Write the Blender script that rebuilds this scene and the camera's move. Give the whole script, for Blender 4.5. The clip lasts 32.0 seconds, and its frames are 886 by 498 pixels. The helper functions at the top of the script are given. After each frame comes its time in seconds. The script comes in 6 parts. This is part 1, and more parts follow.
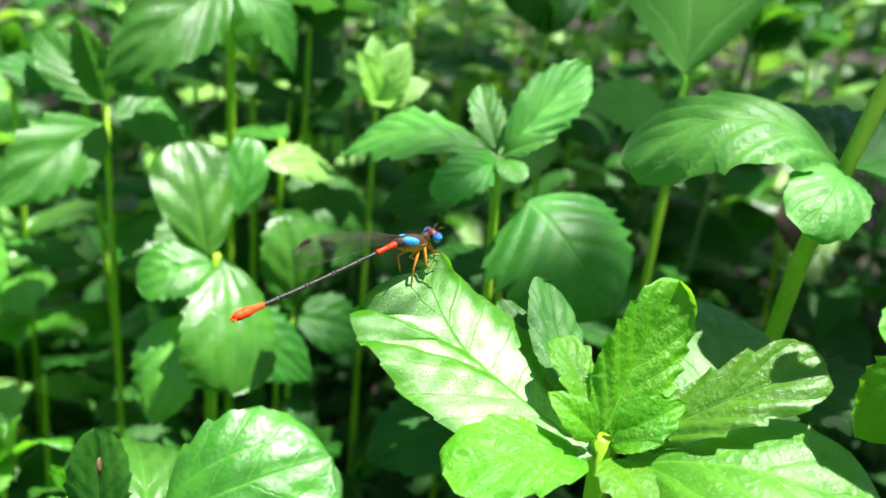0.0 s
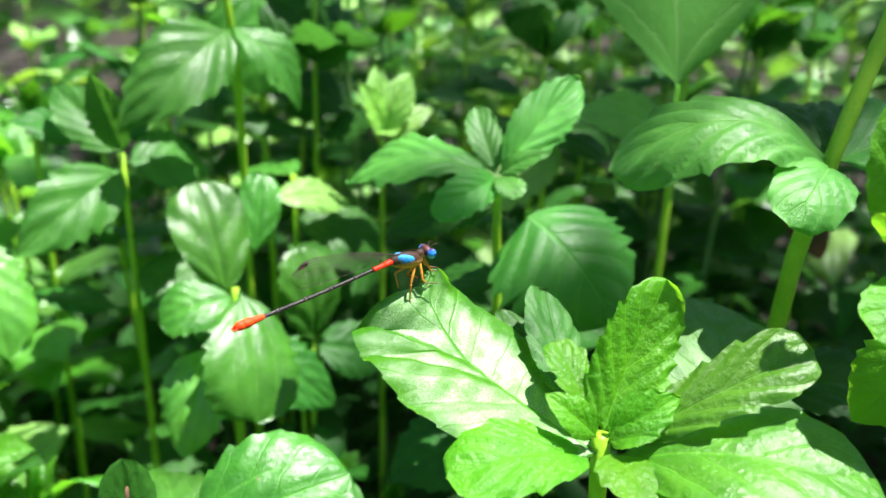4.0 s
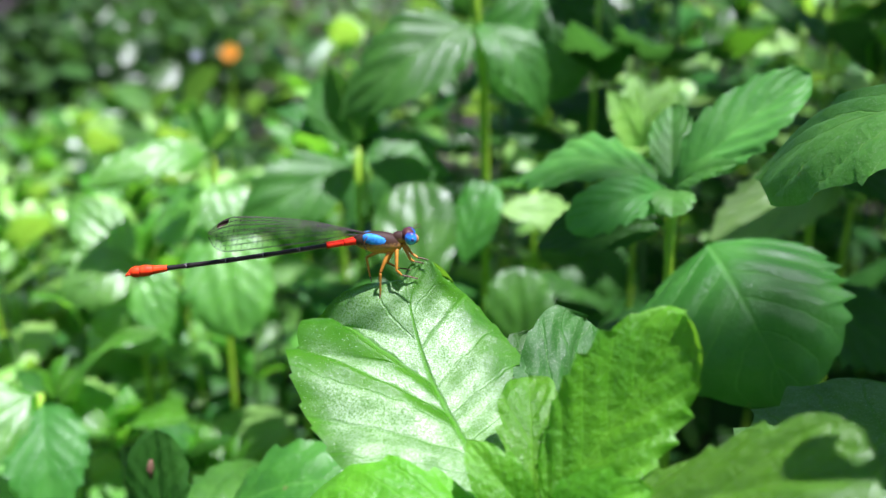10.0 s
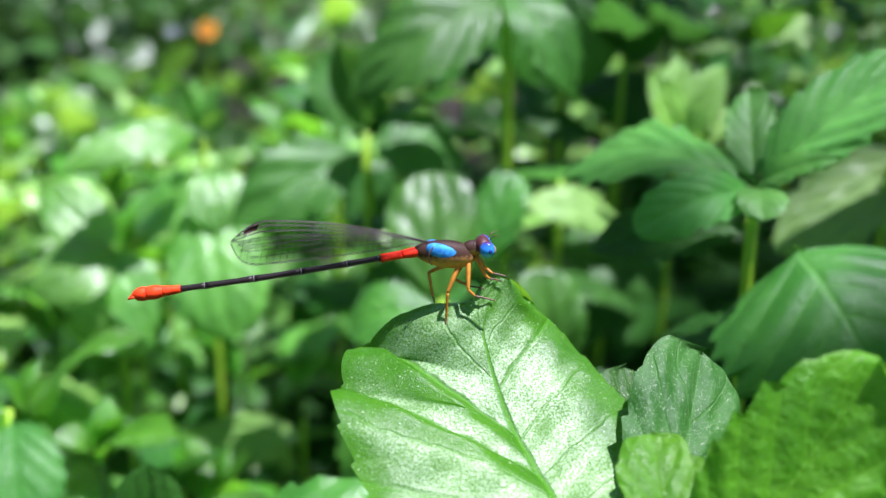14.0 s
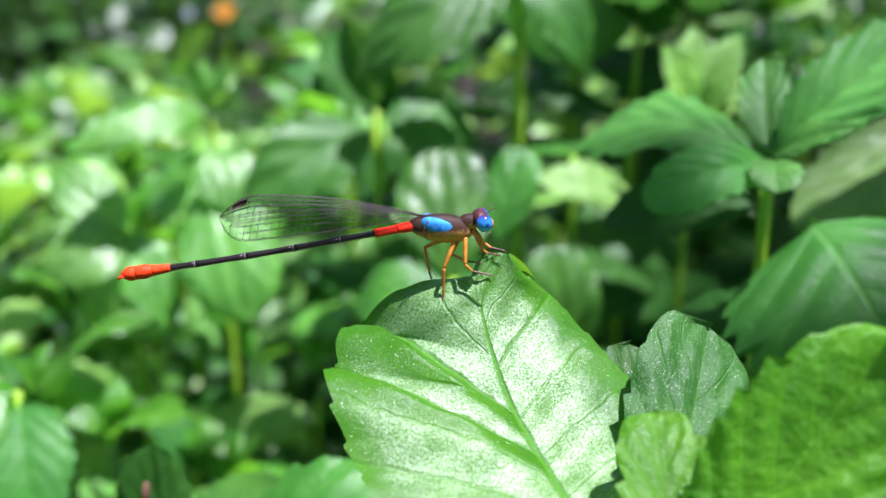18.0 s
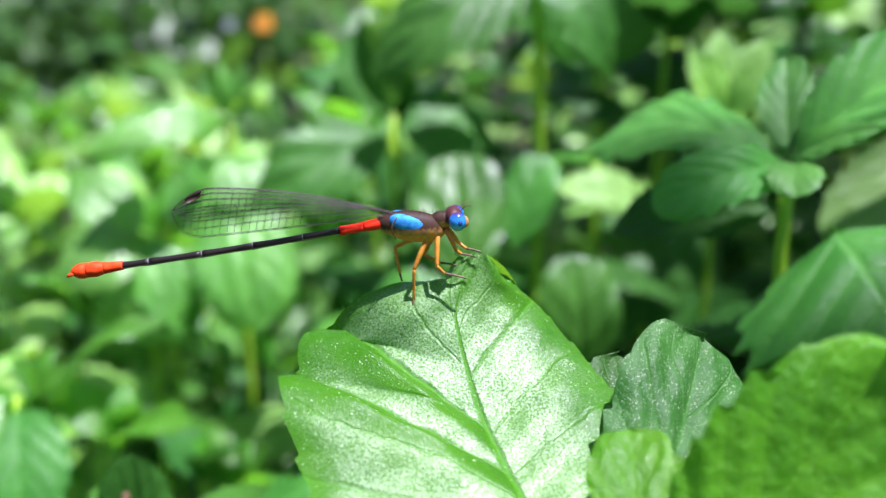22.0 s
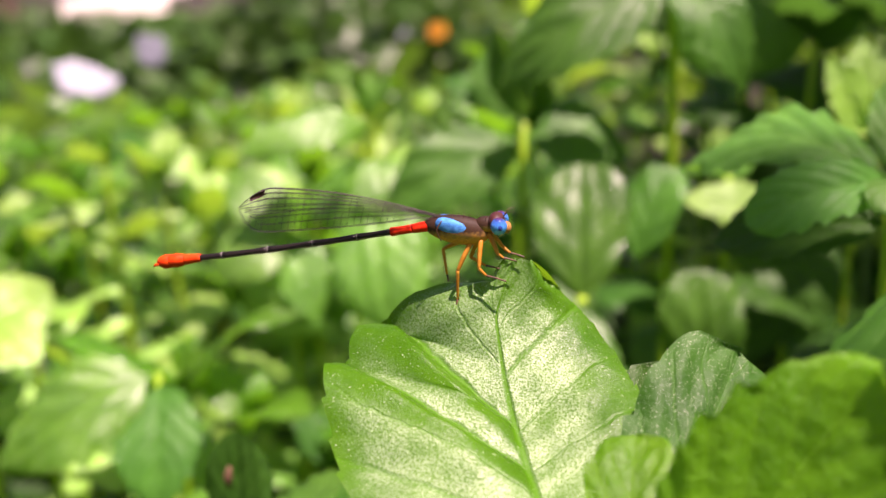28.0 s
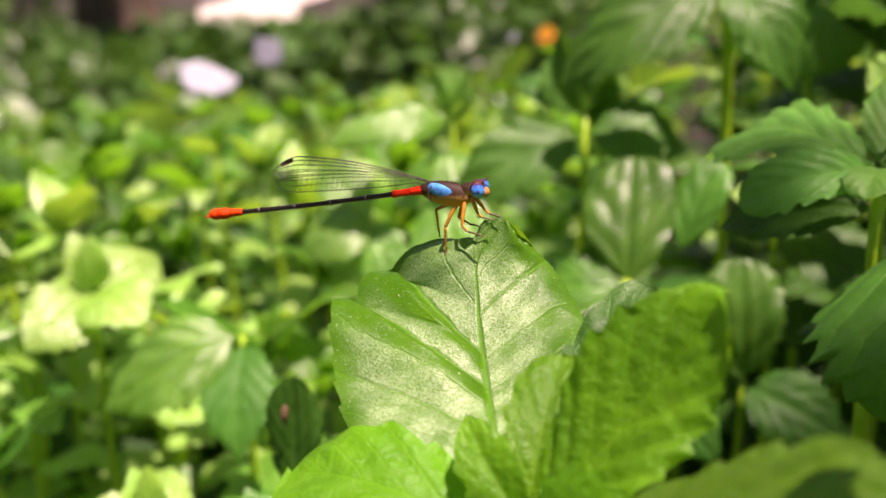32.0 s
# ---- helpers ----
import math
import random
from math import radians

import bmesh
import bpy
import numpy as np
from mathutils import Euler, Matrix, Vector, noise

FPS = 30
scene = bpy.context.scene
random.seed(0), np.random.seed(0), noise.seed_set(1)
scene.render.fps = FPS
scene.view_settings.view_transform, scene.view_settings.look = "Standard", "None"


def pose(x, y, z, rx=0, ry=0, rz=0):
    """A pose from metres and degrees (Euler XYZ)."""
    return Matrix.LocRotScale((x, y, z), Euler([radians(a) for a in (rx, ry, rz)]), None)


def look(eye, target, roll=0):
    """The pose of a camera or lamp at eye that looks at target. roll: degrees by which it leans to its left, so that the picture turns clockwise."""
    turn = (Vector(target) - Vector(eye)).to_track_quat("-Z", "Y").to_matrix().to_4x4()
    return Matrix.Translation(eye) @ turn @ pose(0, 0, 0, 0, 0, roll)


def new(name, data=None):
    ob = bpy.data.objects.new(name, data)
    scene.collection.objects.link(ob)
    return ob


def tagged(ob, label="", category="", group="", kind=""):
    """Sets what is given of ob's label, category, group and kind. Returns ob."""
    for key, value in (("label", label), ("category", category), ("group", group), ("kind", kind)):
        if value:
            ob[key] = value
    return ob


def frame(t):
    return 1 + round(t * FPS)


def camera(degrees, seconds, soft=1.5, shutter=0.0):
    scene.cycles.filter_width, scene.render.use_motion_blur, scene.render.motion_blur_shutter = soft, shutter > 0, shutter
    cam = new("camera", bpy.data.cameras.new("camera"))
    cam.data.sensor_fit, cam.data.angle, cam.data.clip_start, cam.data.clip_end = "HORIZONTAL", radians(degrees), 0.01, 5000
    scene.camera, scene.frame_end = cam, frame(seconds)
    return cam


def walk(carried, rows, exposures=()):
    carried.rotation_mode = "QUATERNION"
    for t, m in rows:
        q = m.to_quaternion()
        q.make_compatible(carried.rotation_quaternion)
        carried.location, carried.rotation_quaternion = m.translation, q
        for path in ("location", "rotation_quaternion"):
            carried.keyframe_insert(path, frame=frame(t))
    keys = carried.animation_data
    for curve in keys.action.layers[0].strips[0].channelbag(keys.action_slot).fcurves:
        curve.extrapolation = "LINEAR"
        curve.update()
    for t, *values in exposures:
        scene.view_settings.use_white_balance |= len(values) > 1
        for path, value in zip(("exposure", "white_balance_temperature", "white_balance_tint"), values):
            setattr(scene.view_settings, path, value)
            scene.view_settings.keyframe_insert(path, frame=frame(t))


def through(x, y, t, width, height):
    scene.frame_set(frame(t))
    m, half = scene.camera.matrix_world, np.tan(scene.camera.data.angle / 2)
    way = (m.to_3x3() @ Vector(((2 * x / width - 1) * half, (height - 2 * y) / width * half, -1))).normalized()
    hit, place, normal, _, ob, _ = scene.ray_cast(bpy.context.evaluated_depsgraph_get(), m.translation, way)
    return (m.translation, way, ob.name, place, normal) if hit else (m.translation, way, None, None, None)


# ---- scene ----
cam = camera(50.02, 32.0)
PATH = [
    (0, look((-0.08479, -0.11228, 0.35344), (-0.02779, -0.03883, 0.31661), 5.68)),
    (0.5, look((-0.08624, -0.10213, 0.35328), (-0.02302, -0.03309, 0.31813), 3.80)),
    (1, look((-0.09496, -0.09928, 0.35124), (-0.02914, -0.03204, 0.31738), 2.24)),
    (1.5, look((-0.10093, -0.09779, 0.34877), (-0.03209, -0.03323, 0.31571), 3.10)),
    (2, look((-0.10303, -0.10156, 0.35371), (-0.03402, -0.03767, 0.31971), 2.58)),
    (2.5, look((-0.09895, -0.11849, 0.36133), (-0.03478, -0.05020, 0.32643), 0.83)),
    (3, look((-0.09537, -0.12164, 0.35718), (-0.03475, -0.04972, 0.32321), 0.72)),
    (3.5, look((-0.09223, -0.12093, 0.35482), (-0.03409, -0.04692, 0.32104), 1.10)),
    (5.5, look((-0.05221, -0.13030, 0.34986), (-0.01296, -0.04490, 0.31572), 0.22)),
    (6, look((-0.04825, -0.13506, 0.34473), (-0.01503, -0.04661, 0.31196), 0.54)),
    (6.5, look((-0.03795, -0.13775, 0.34248), (-0.01139, -0.04681, 0.31045), 1.07)),
    (7, look((-0.02996, -0.13700, 0.34268), (-0.00762, -0.04472, 0.31128), 1.35)),
    (7.5, look((-0.01921, -0.13523, 0.34083), (-0.00103, -0.04181, 0.31016), 1.07)),
    (8, look((-0.01473, -0.13242, 0.34051), (-0.00041, -0.03798, 0.31090), 0.03)),
    (8.5, look((-0.01071, -0.12979, 0.33789), (0.00054, -0.03464, 0.30923), -0.63)),
    (9, look((-0.00541, -0.12492, 0.33339), (0.00302, -0.02924, 0.30555), -0.71)),
    (9.5, look((-0.00560, -0.12207, 0.33281), (0.00259, -0.02630, 0.30522), -0.30)),
    (10, look((-0.00772, -0.11864, 0.33301), (0.00195, -0.02317, 0.30485), -0.18)),
    (10.5, look((-0.00585, -0.11913, 0.33410), (0.00395, -0.02377, 0.30566), -1.07)),
    (11, look((-0.00898, -0.11815, 0.33511), (0.00103, -0.02295, 0.30620), -1.12)),
    (11.5, look((-0.01467, -0.11669, 0.33387), (-0.00374, -0.02183, 0.30417), -0.69)),
    (12, look((-0.01744, -0.11575, 0.33429), (-0.00537, -0.02131, 0.30372), -0.42)),
    (12.5, look((-0.02005, -0.11527, 0.33763), (-0.00754, -0.02098, 0.30676), -0.36)),
    (13, look((-0.01744, -0.11270, 0.33775), (-0.00498, -0.01832, 0.30713), 0.13)),
    (13.5, look((-0.01775, -0.10056, 0.33070), (-0.00472, -0.00593, 0.30112), 0.83)),
    (15.5, look((-0.01125, -0.08593, 0.32720), (-0.00057, 0.00871, 0.29671), 0.81)),
    (16, look((-0.01138, -0.08531, 0.32804), (-0.00123, 0.00932, 0.29734), 0.13)),
    (16.5, look((-0.01341, -0.08680, 0.32895), (-0.00316, 0.00764, 0.29772), 0.03)),
    (17, look((-0.01415, -0.08724, 0.32725), (-0.00371, 0.00710, 0.29576), 0.22)),
    (17.5, look((-0.01386, -0.08879, 0.32548), (-0.00326, 0.00552, 0.29398), 0.29)),
    (18, look((-0.01376, -0.08986, 0.32715), (-0.00348, 0.00445, 0.29552), 0.09)),
    (18.5, look((-0.01322, -0.09002, 0.32676), (-0.00351, 0.00444, 0.29540), -0.05)),
    (19, look((-0.01800, -0.09321, 0.32940), (-0.00872, 0.00146, 0.29857), -0.01)),
    (19.5, look((-0.01563, -0.09366, 0.32863), (-0.00752, 0.00135, 0.29850), 0.02)),
    (20, look((-0.01245, -0.09015, 0.32653), (-0.00534, 0.00497, 0.29652), -0.16)),
    (20.5, look((-0.00902, -0.08677, 0.32634), (-0.00303, 0.00837, 0.29612), -0.14)),
    (21, look((-0.00898, -0.08661, 0.32638), (-0.00372, 0.00858, 0.29620), -0.21)),
    (21.5, look((-0.00994, -0.08631, 0.32545), (-0.00438, 0.00891, 0.29544), -0.13)),
    (22, look((-0.00628, -0.08425, 0.32369), (-0.00060, 0.01091, 0.29348), -0.06)),
    (22.5, look((-0.00487, -0.08191, 0.32399), (0.00024, 0.01323, 0.29361), 0.02)),
    (23, look((-0.00671, -0.07991, 0.32366), (-0.00179, 0.01527, 0.29341), 0.36)),
    (23.5, look((-0.00640, -0.07780, 0.32219), (-0.00228, 0.01739, 0.29184), 0.01)),
    (24, look((-0.00672, -0.07554, 0.32549), (-0.00360, 0.01970, 0.29519), 0.40)),
    (24.5, look((-0.00647, -0.07515, 0.32437), (-0.00348, 0.02009, 0.29403), -0.21)),
    (26.5, look((-0.00322, -0.08004, 0.32589), (-0.00268, 0.01539, 0.29599), -0.70)),
    (27, look((-0.00131, -0.08186, 0.32512), (-0.00483, 0.01357, 0.29543), -1.16)),
    (27.5, look((0.00016, -0.08658, 0.32580), (-0.00781, 0.00863, 0.29630), -1.00)),
    (28, look((0.00646, -0.08832, 0.32455), (-0.00644, 0.00640, 0.29522), -1.01)),
    (28.5, look((0.01324, -0.09527, 0.32735), (-0.00363, -0.00121, 0.29788), -0.96)),
    (29, look((0.01592, -0.09779, 0.32960), (-0.00451, -0.00448, 0.30001), -1.51)),
    (29.5, look((0.02188, -0.09895, 0.32860), (-0.00071, -0.00599, 0.29950), -2.47)),
    (30, look((0.02290, -0.10135, 0.32975), (-0.00011, -0.00840, 0.30092), -2.66)),
    (30.5, look((0.02456, -0.10487, 0.32822), (0.00050, -0.01218, 0.29945), -1.62)),
    (31, look((0.02876, -0.10307, 0.32326), (0.00280, -0.01091, 0.29439), -1.69)),
    (31.5, look((0.02749, -0.10420, 0.32472), (0.00139, -0.01207, 0.29588), -1.57)),
    (32, look((0.02415, -0.10566, 0.32503), (-0.00107, -0.01322, 0.29641), -1.44)),
]
EXPOSURES = [(0, 1.91, 6150, 9), (5, 1.73, 6000, 15), (9, 1.35, 5600, 30), (13, 1.31, 5550, 32), (19, 1.37, 5550, 32), (27.4, 1.43, 5550, 32), (28.2, 1.17, 7550, 53), (32, 1.09, 7550, 46)]
FSTOP = 18.0
SKY, SUN = 0.048, 5.0
WILD, CROWN = 190, 1050
walk(cam, PATH, EXPOSURES)
cam.data.dof.use_dof = True
cam.data.dof.aperture_fstop = FSTOP

# ---- world and sun ----
SUN_AZ, SUN_EL = 122.0, 72.0  # degrees: from +y towards +x, and above the horizon
world = bpy.data.worlds.new("sky_world")
scene.world = world
world.use_nodes = True
wn = world.node_tree.nodes
sky = wn.new("ShaderNodeTexSky")
sky.sky_type = "NISHITA"
sky.sun_disc = False
sky.sun_elevation, sky.sun_rotation = radians(SUN_EL), radians(SUN_AZ)
wn["Background"].inputs["Strength"].default_value = SKY
world.node_tree.links.new(sky.outputs[0], wn["Background"].inputs["Color"])
SUN_DIR = Vector((math.sin(radians(SUN_AZ)) * math.cos(radians(SUN_EL)), math.cos(radians(SUN_AZ)) * math.cos(radians(SUN_EL)), math.sin(radians(SUN_EL))))
sun = new("sun", bpy.data.lights.new("sun", "SUN"))
sun.data.energy, sun.data.angle, sun.data.color = SUN, radians(0.53), (1.0, 0.95, 0.86)
sun.matrix_world = look(SUN_DIR * 6, (0, 0, 0))

Z0 = 0.30  # height of the damselfly's eye above the soil
rng = random.Random(7)


def cm(x, y, z):
    """A place in centimetres, from the damselfly's eye."""
    return Vector((x / 100, y / 100, Z0 + z / 100))


# ---- materials ----
def material(name):
    m = bpy.data.materials.new(name)
    m.use_nodes = True
    nt = m.node_tree
    return m, nt, nt.nodes["Principled BSDF"], nt.nodes["Material Output"]


def node(nt, kind, **kw):
    n = nt.nodes.new("ShaderNode" + kind)
    for k, v in kw.items():
        if k == "op":
            n.operation = v
        elif k == "blend":
            n.blend_type = v
        else:
            n.inputs[k].default_value = v
    return n


def math_node(nt, op, a, b=None, clamp=False):
    n = nt.nodes.new("ShaderNodeMath")
    n.operation, n.use_clamp = op, clamp
    for i, v in enumerate((a, b)):
        if v is None:
            continue
        if isinstance(v, (int, float)):
            n.inputs[i].default_value = v
        else:
            nt.links.new(v, n.inputs[i])
    return n.outputs[0]


def smooth(nt, value, lo, hi, a=0.0, b=1.0):
    n = nt.nodes.new("ShaderNodeMapRange")
    n.interpolation_type = "SMOOTHSTEP"
    nt.links.new(value, n.inputs["Value"])
    for k, v in (("From Min", lo), ("From Max", hi), ("To Min", a), ("To Max", b)):
        n.inputs[k].default_value = v
    return n.outputs["Result"]


def mix(nt, fac, a, b, blend="MIX"):
    n = nt.nodes.new("ShaderNodeMix")
    n.data_type, n.blend_type = "RGBA", blend
    for k, v in ((0, fac), (6, a), (7, b)):
        if isinstance(v, (int, float)):
            n.inputs[k].default_value = v
        elif isinstance(v, tuple):
            n.inputs[k].default_value = (*v, 1)
        else:
            nt.links.new(v, n.inputs[k])
    return n.outputs[2]


def noise_tex(nt, scale, detail=3.0, rough=0.55, coord=None):
    n = nt.nodes.new("ShaderNodeTexNoise")
    n.inputs["Scale"].default_value, n.inputs["Detail"].default_value, n.inputs["Roughness"].default_value = scale, detail, rough
    if coord is None:
        g = nt.nodes.new("ShaderNodeNewGeometry")
        coord = g.outputs["Position"]
    nt.links.new(coord, n.inputs["Vector"])
    return n.outputs["Fac"]


def sheen_over(nt, under, weight, bump, rough=0.62):
    """A wide silvery gloss mixed over a leaf in imitation of its sheen."""
    gl = nt.nodes.new("ShaderNodeBsdfGlossy")
    gl.inputs["Color"].default_value = (0.86, 1.0, 0.76, 1)
    gl.inputs["Roughness"].default_value = rough
    nt.links.new(bump.outputs[0], gl.inputs["Normal"])
    both = nt.nodes.new("ShaderNodeMixShader")
    nt.links.new(weight, both.inputs[0])
    nt.links.new(under.outputs[0], both.inputs[1])
    nt.links.new(gl.outputs[0], both.inputs[2])
    return both


def leaf_material(name, dark, light, vein, through, gloss=0.36, thin=0.35, ribs=5.0, hairs=0.0, random_by="object", coat=0.0, shine=0.5, grit=0.6, film=0.3, nerve=0.0, wax=1.5, lumps=1.0, stripe=1.0, sheen=0.0):
    """A leaf blade: midrib and side veins along its own length, blotches, fine cells, light passing through."""
    dark, light, vein = [(c[0] * 0.95, c[1], c[2] * 0.8) for c in (dark, light, vein)]
    m, nt, bsdf, out = material(name)
    uv = nt.nodes.new("ShaderNodeUVMap")
    uv.uv_map = "UVMap"
    sep = nt.nodes.new("ShaderNodeSeparateXYZ")
    nt.links.new(uv.outputs[0], sep.inputs[0])
    av = math_node(nt, "MULTIPLY", math_node(nt, "ABSOLUTE", math_node(nt, "SUBTRACT", sep.outputs[0], 0.5)), 2.0)
    wob = math_node(nt, "MULTIPLY", math_node(nt, "SUBTRACT", noise_tex(nt, 320.0, 2.0), 0.5), 0.25)
    s = math_node(nt, "ADD", math_node(nt, "SUBTRACT", math_node(nt, "MULTIPLY", sep.outputs[1], ribs), math_node(nt, "MULTIPLY", av, ribs * 0.45)), wob)
    pp = math_node(nt, "PINGPONG", s, 0.5)
    side = math_node(nt, "MULTIPLY", smooth(nt, pp, 0.0, 0.06, 1.0, 0.0), smooth(nt, av, 0.75, 1.0, 1.0, 0.0))
    midw = smooth(nt, math_node(nt, "DIVIDE", av, math_node(nt, "SUBTRACT", 1.25, sep.outputs[1])), 0.0, 0.055, 1.0, 0.0)
    if nerve:  # two long nerves that run from the base to the tip beside the midrib
        off = math_node(nt, "ABSOLUTE", math_node(nt, "SUBTRACT", av, 0.42))
        long_vein = math_node(nt, "MULTIPLY", smooth(nt, off, 0.0, 0.05, nerve, 0.0), smooth(nt, sep.outputs[1], 0.6, 0.95, 1.0, 0.0))
        side = math_node(nt, "MAXIMUM", math_node(nt, "MULTIPLY", side, 0.5), long_vein)
    veins = math_node(nt, "MAXIMUM", side, midw)
    vor = nt.nodes.new("ShaderNodeTexVoronoi")
    vor.feature = "DISTANCE_TO_EDGE"
    vor.inputs["Scale"].default_value = 1500.0
    geo = nt.nodes.new("ShaderNodeNewGeometry")
    nt.links.new(geo.outputs["Position"], vor.inputs["Vector"])
    cells = smooth(nt, vor.outputs["Distance"], 0.0, 0.12)
    if random_by == "object":
        rnd = nt.nodes.new("ShaderNodeObjectInfo").outputs["Random"]
    else:
        rnd = geo.outputs["Random Per Island"]
    blot = smooth(nt, noise_tex(nt, 110.0, 4.0, 0.6), 0.32, 0.7)
    col = mix(nt, blot, dark, light)
    col = mix(nt, math_node(nt, "MULTIPLY", veins, 0.7), col, vein)
    col = mix(nt, smooth(nt, cells, 0.0, 1.0, 0.16, 0.0), col, vein)
    hsv = nt.nodes.new("ShaderNodeHueSaturation")
    nt.links.new(smooth(nt, rnd, 0.0, 1.0, 0.494, 0.51), hsv.inputs["Hue"])
    nt.links.new(smooth(nt, rnd, 0.0, 1.0, 0.82, 1.18), hsv.inputs["Value"])
    nt.links.new(col, hsv.inputs["Color"])
    col = hsv.outputs["Color"]
    if hairs:
        fleck = smooth(nt, noise_tex(nt, 7500.0, 1.0), 0.63, 0.74, 0.0, hairs)
        col = mix(nt, fleck, col, (0.75, 0.85, 0.6))
    # small scars and bites
    scar = smooth(nt, noise_tex(nt, 240.0, 2.0), 0.76, 0.79)
    col = mix(nt, math_node(nt, "MULTIPLY", scar, 0.5), col, (0.16, 0.11, 0.04))
    nt.links.new(col, bsdf.inputs["Base Color"])
    rough = smooth(nt, noise_tex(nt, 500.0, 3.0), 0.3, 0.7, gloss * 0.8, gloss * 1.3)
    rough = math_node(nt, "ADD", rough, math_node(nt, "MULTIPLY", veins, 0.22))
    nt.links.new(rough, bsdf.inputs["Roughness"])
    bsdf.inputs["Specular IOR Level"].default_value = shine
    # Sheen painted by gloss weight: mottled on the panels, held off the vein bands.
    patch = math_node(nt, "MULTIPLY", smooth(nt, noise_tex(nt, 4300.0, 2.0, 0.6), 0.36, 0.62, 0.22, 1.0), smooth(nt, noise_tex(nt, 260.0, 3.0, 0.6), 0.34, 0.56, 0.4, 1.0))
    shoulder = math_node(nt, "MULTIPLY", smooth(nt, math_node(nt, "SUBTRACT", pp, math_node(nt, "MULTIPLY", wob, 0.5)), 0.07, 0.24, coat * (1.0 - 0.94 * stripe), coat), smooth(nt, av, 0.02, 0.16, 1.0 - stripe, 1.0))
    nt.links.new(math_node(nt, "MULTIPLY", shoulder, patch), bsdf.inputs["Coat Weight"])
    bsdf.inputs["Coat Roughness"].default_value = film
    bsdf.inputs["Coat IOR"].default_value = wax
    h = math_node(nt, "ADD", math_node(nt, "MULTIPLY", veins, -0.8), math_node(nt, "MULTIPLY", cells, 0.05))
    h = math_node(nt, "ADD", h, math_node(nt, "MULTIPLY", noise_tex(nt, 800.0, 2.0), lumps))
    relief = node(nt, "Bump", Strength=0.4, Distance=0.0004)
    nt.links.new(h, relief.inputs["Height"])
    bump = node(nt, "Bump", Strength=0.55, Distance=0.00009 * grit)
    nt.links.new(noise_tex(nt, 4200.0, 3.0, 0.7), bump.inputs["Height"])
    nt.links.new(relief.outputs[0], bump.inputs["Normal"])
    nt.links.new(bump.outputs[0], bsdf.inputs["Normal"])
    nt.links.new(bump.outputs[0], bsdf.inputs["Coat Normal"])
    tr = nt.nodes.new("ShaderNodeBsdfTranslucent")
    nt.links.new(mix(nt, 0.85, col, through, "MIX"), tr.inputs["Color"])
    nt.links.new(bump.outputs[0], tr.inputs["Normal"])
    mx = nt.nodes.new("ShaderNodeMixShader")
    mx.inputs[0].default_value = thin
    nt.links.new(bsdf.outputs[0], mx.inputs[1])
    nt.links.new(tr.outputs[0], mx.inputs[2])
    if sheen:
        # Pale sheen mixed over the leaf in fine flecks, weaker on its veins.
        fine = smooth(nt, noise_tex(nt, 4300.0, 2.0, 0.6), 0.38, 0.6, 0.35, 1.0)
        mx = sheen_over(nt, mx, math_node(nt, "MULTIPLY", math_node(nt, "MULTIPLY", fine, smooth(nt, veins, 0.0, 0.8, sheen, sheen * 0.3)), smooth(nt, noise_tex(nt, 200.0, 3.0, 0.6), 0.34, 0.6, 0.4, 1.0)), bump)
    nt.links.new(mx.outputs[0], out.inputs["Surface"])
    return m


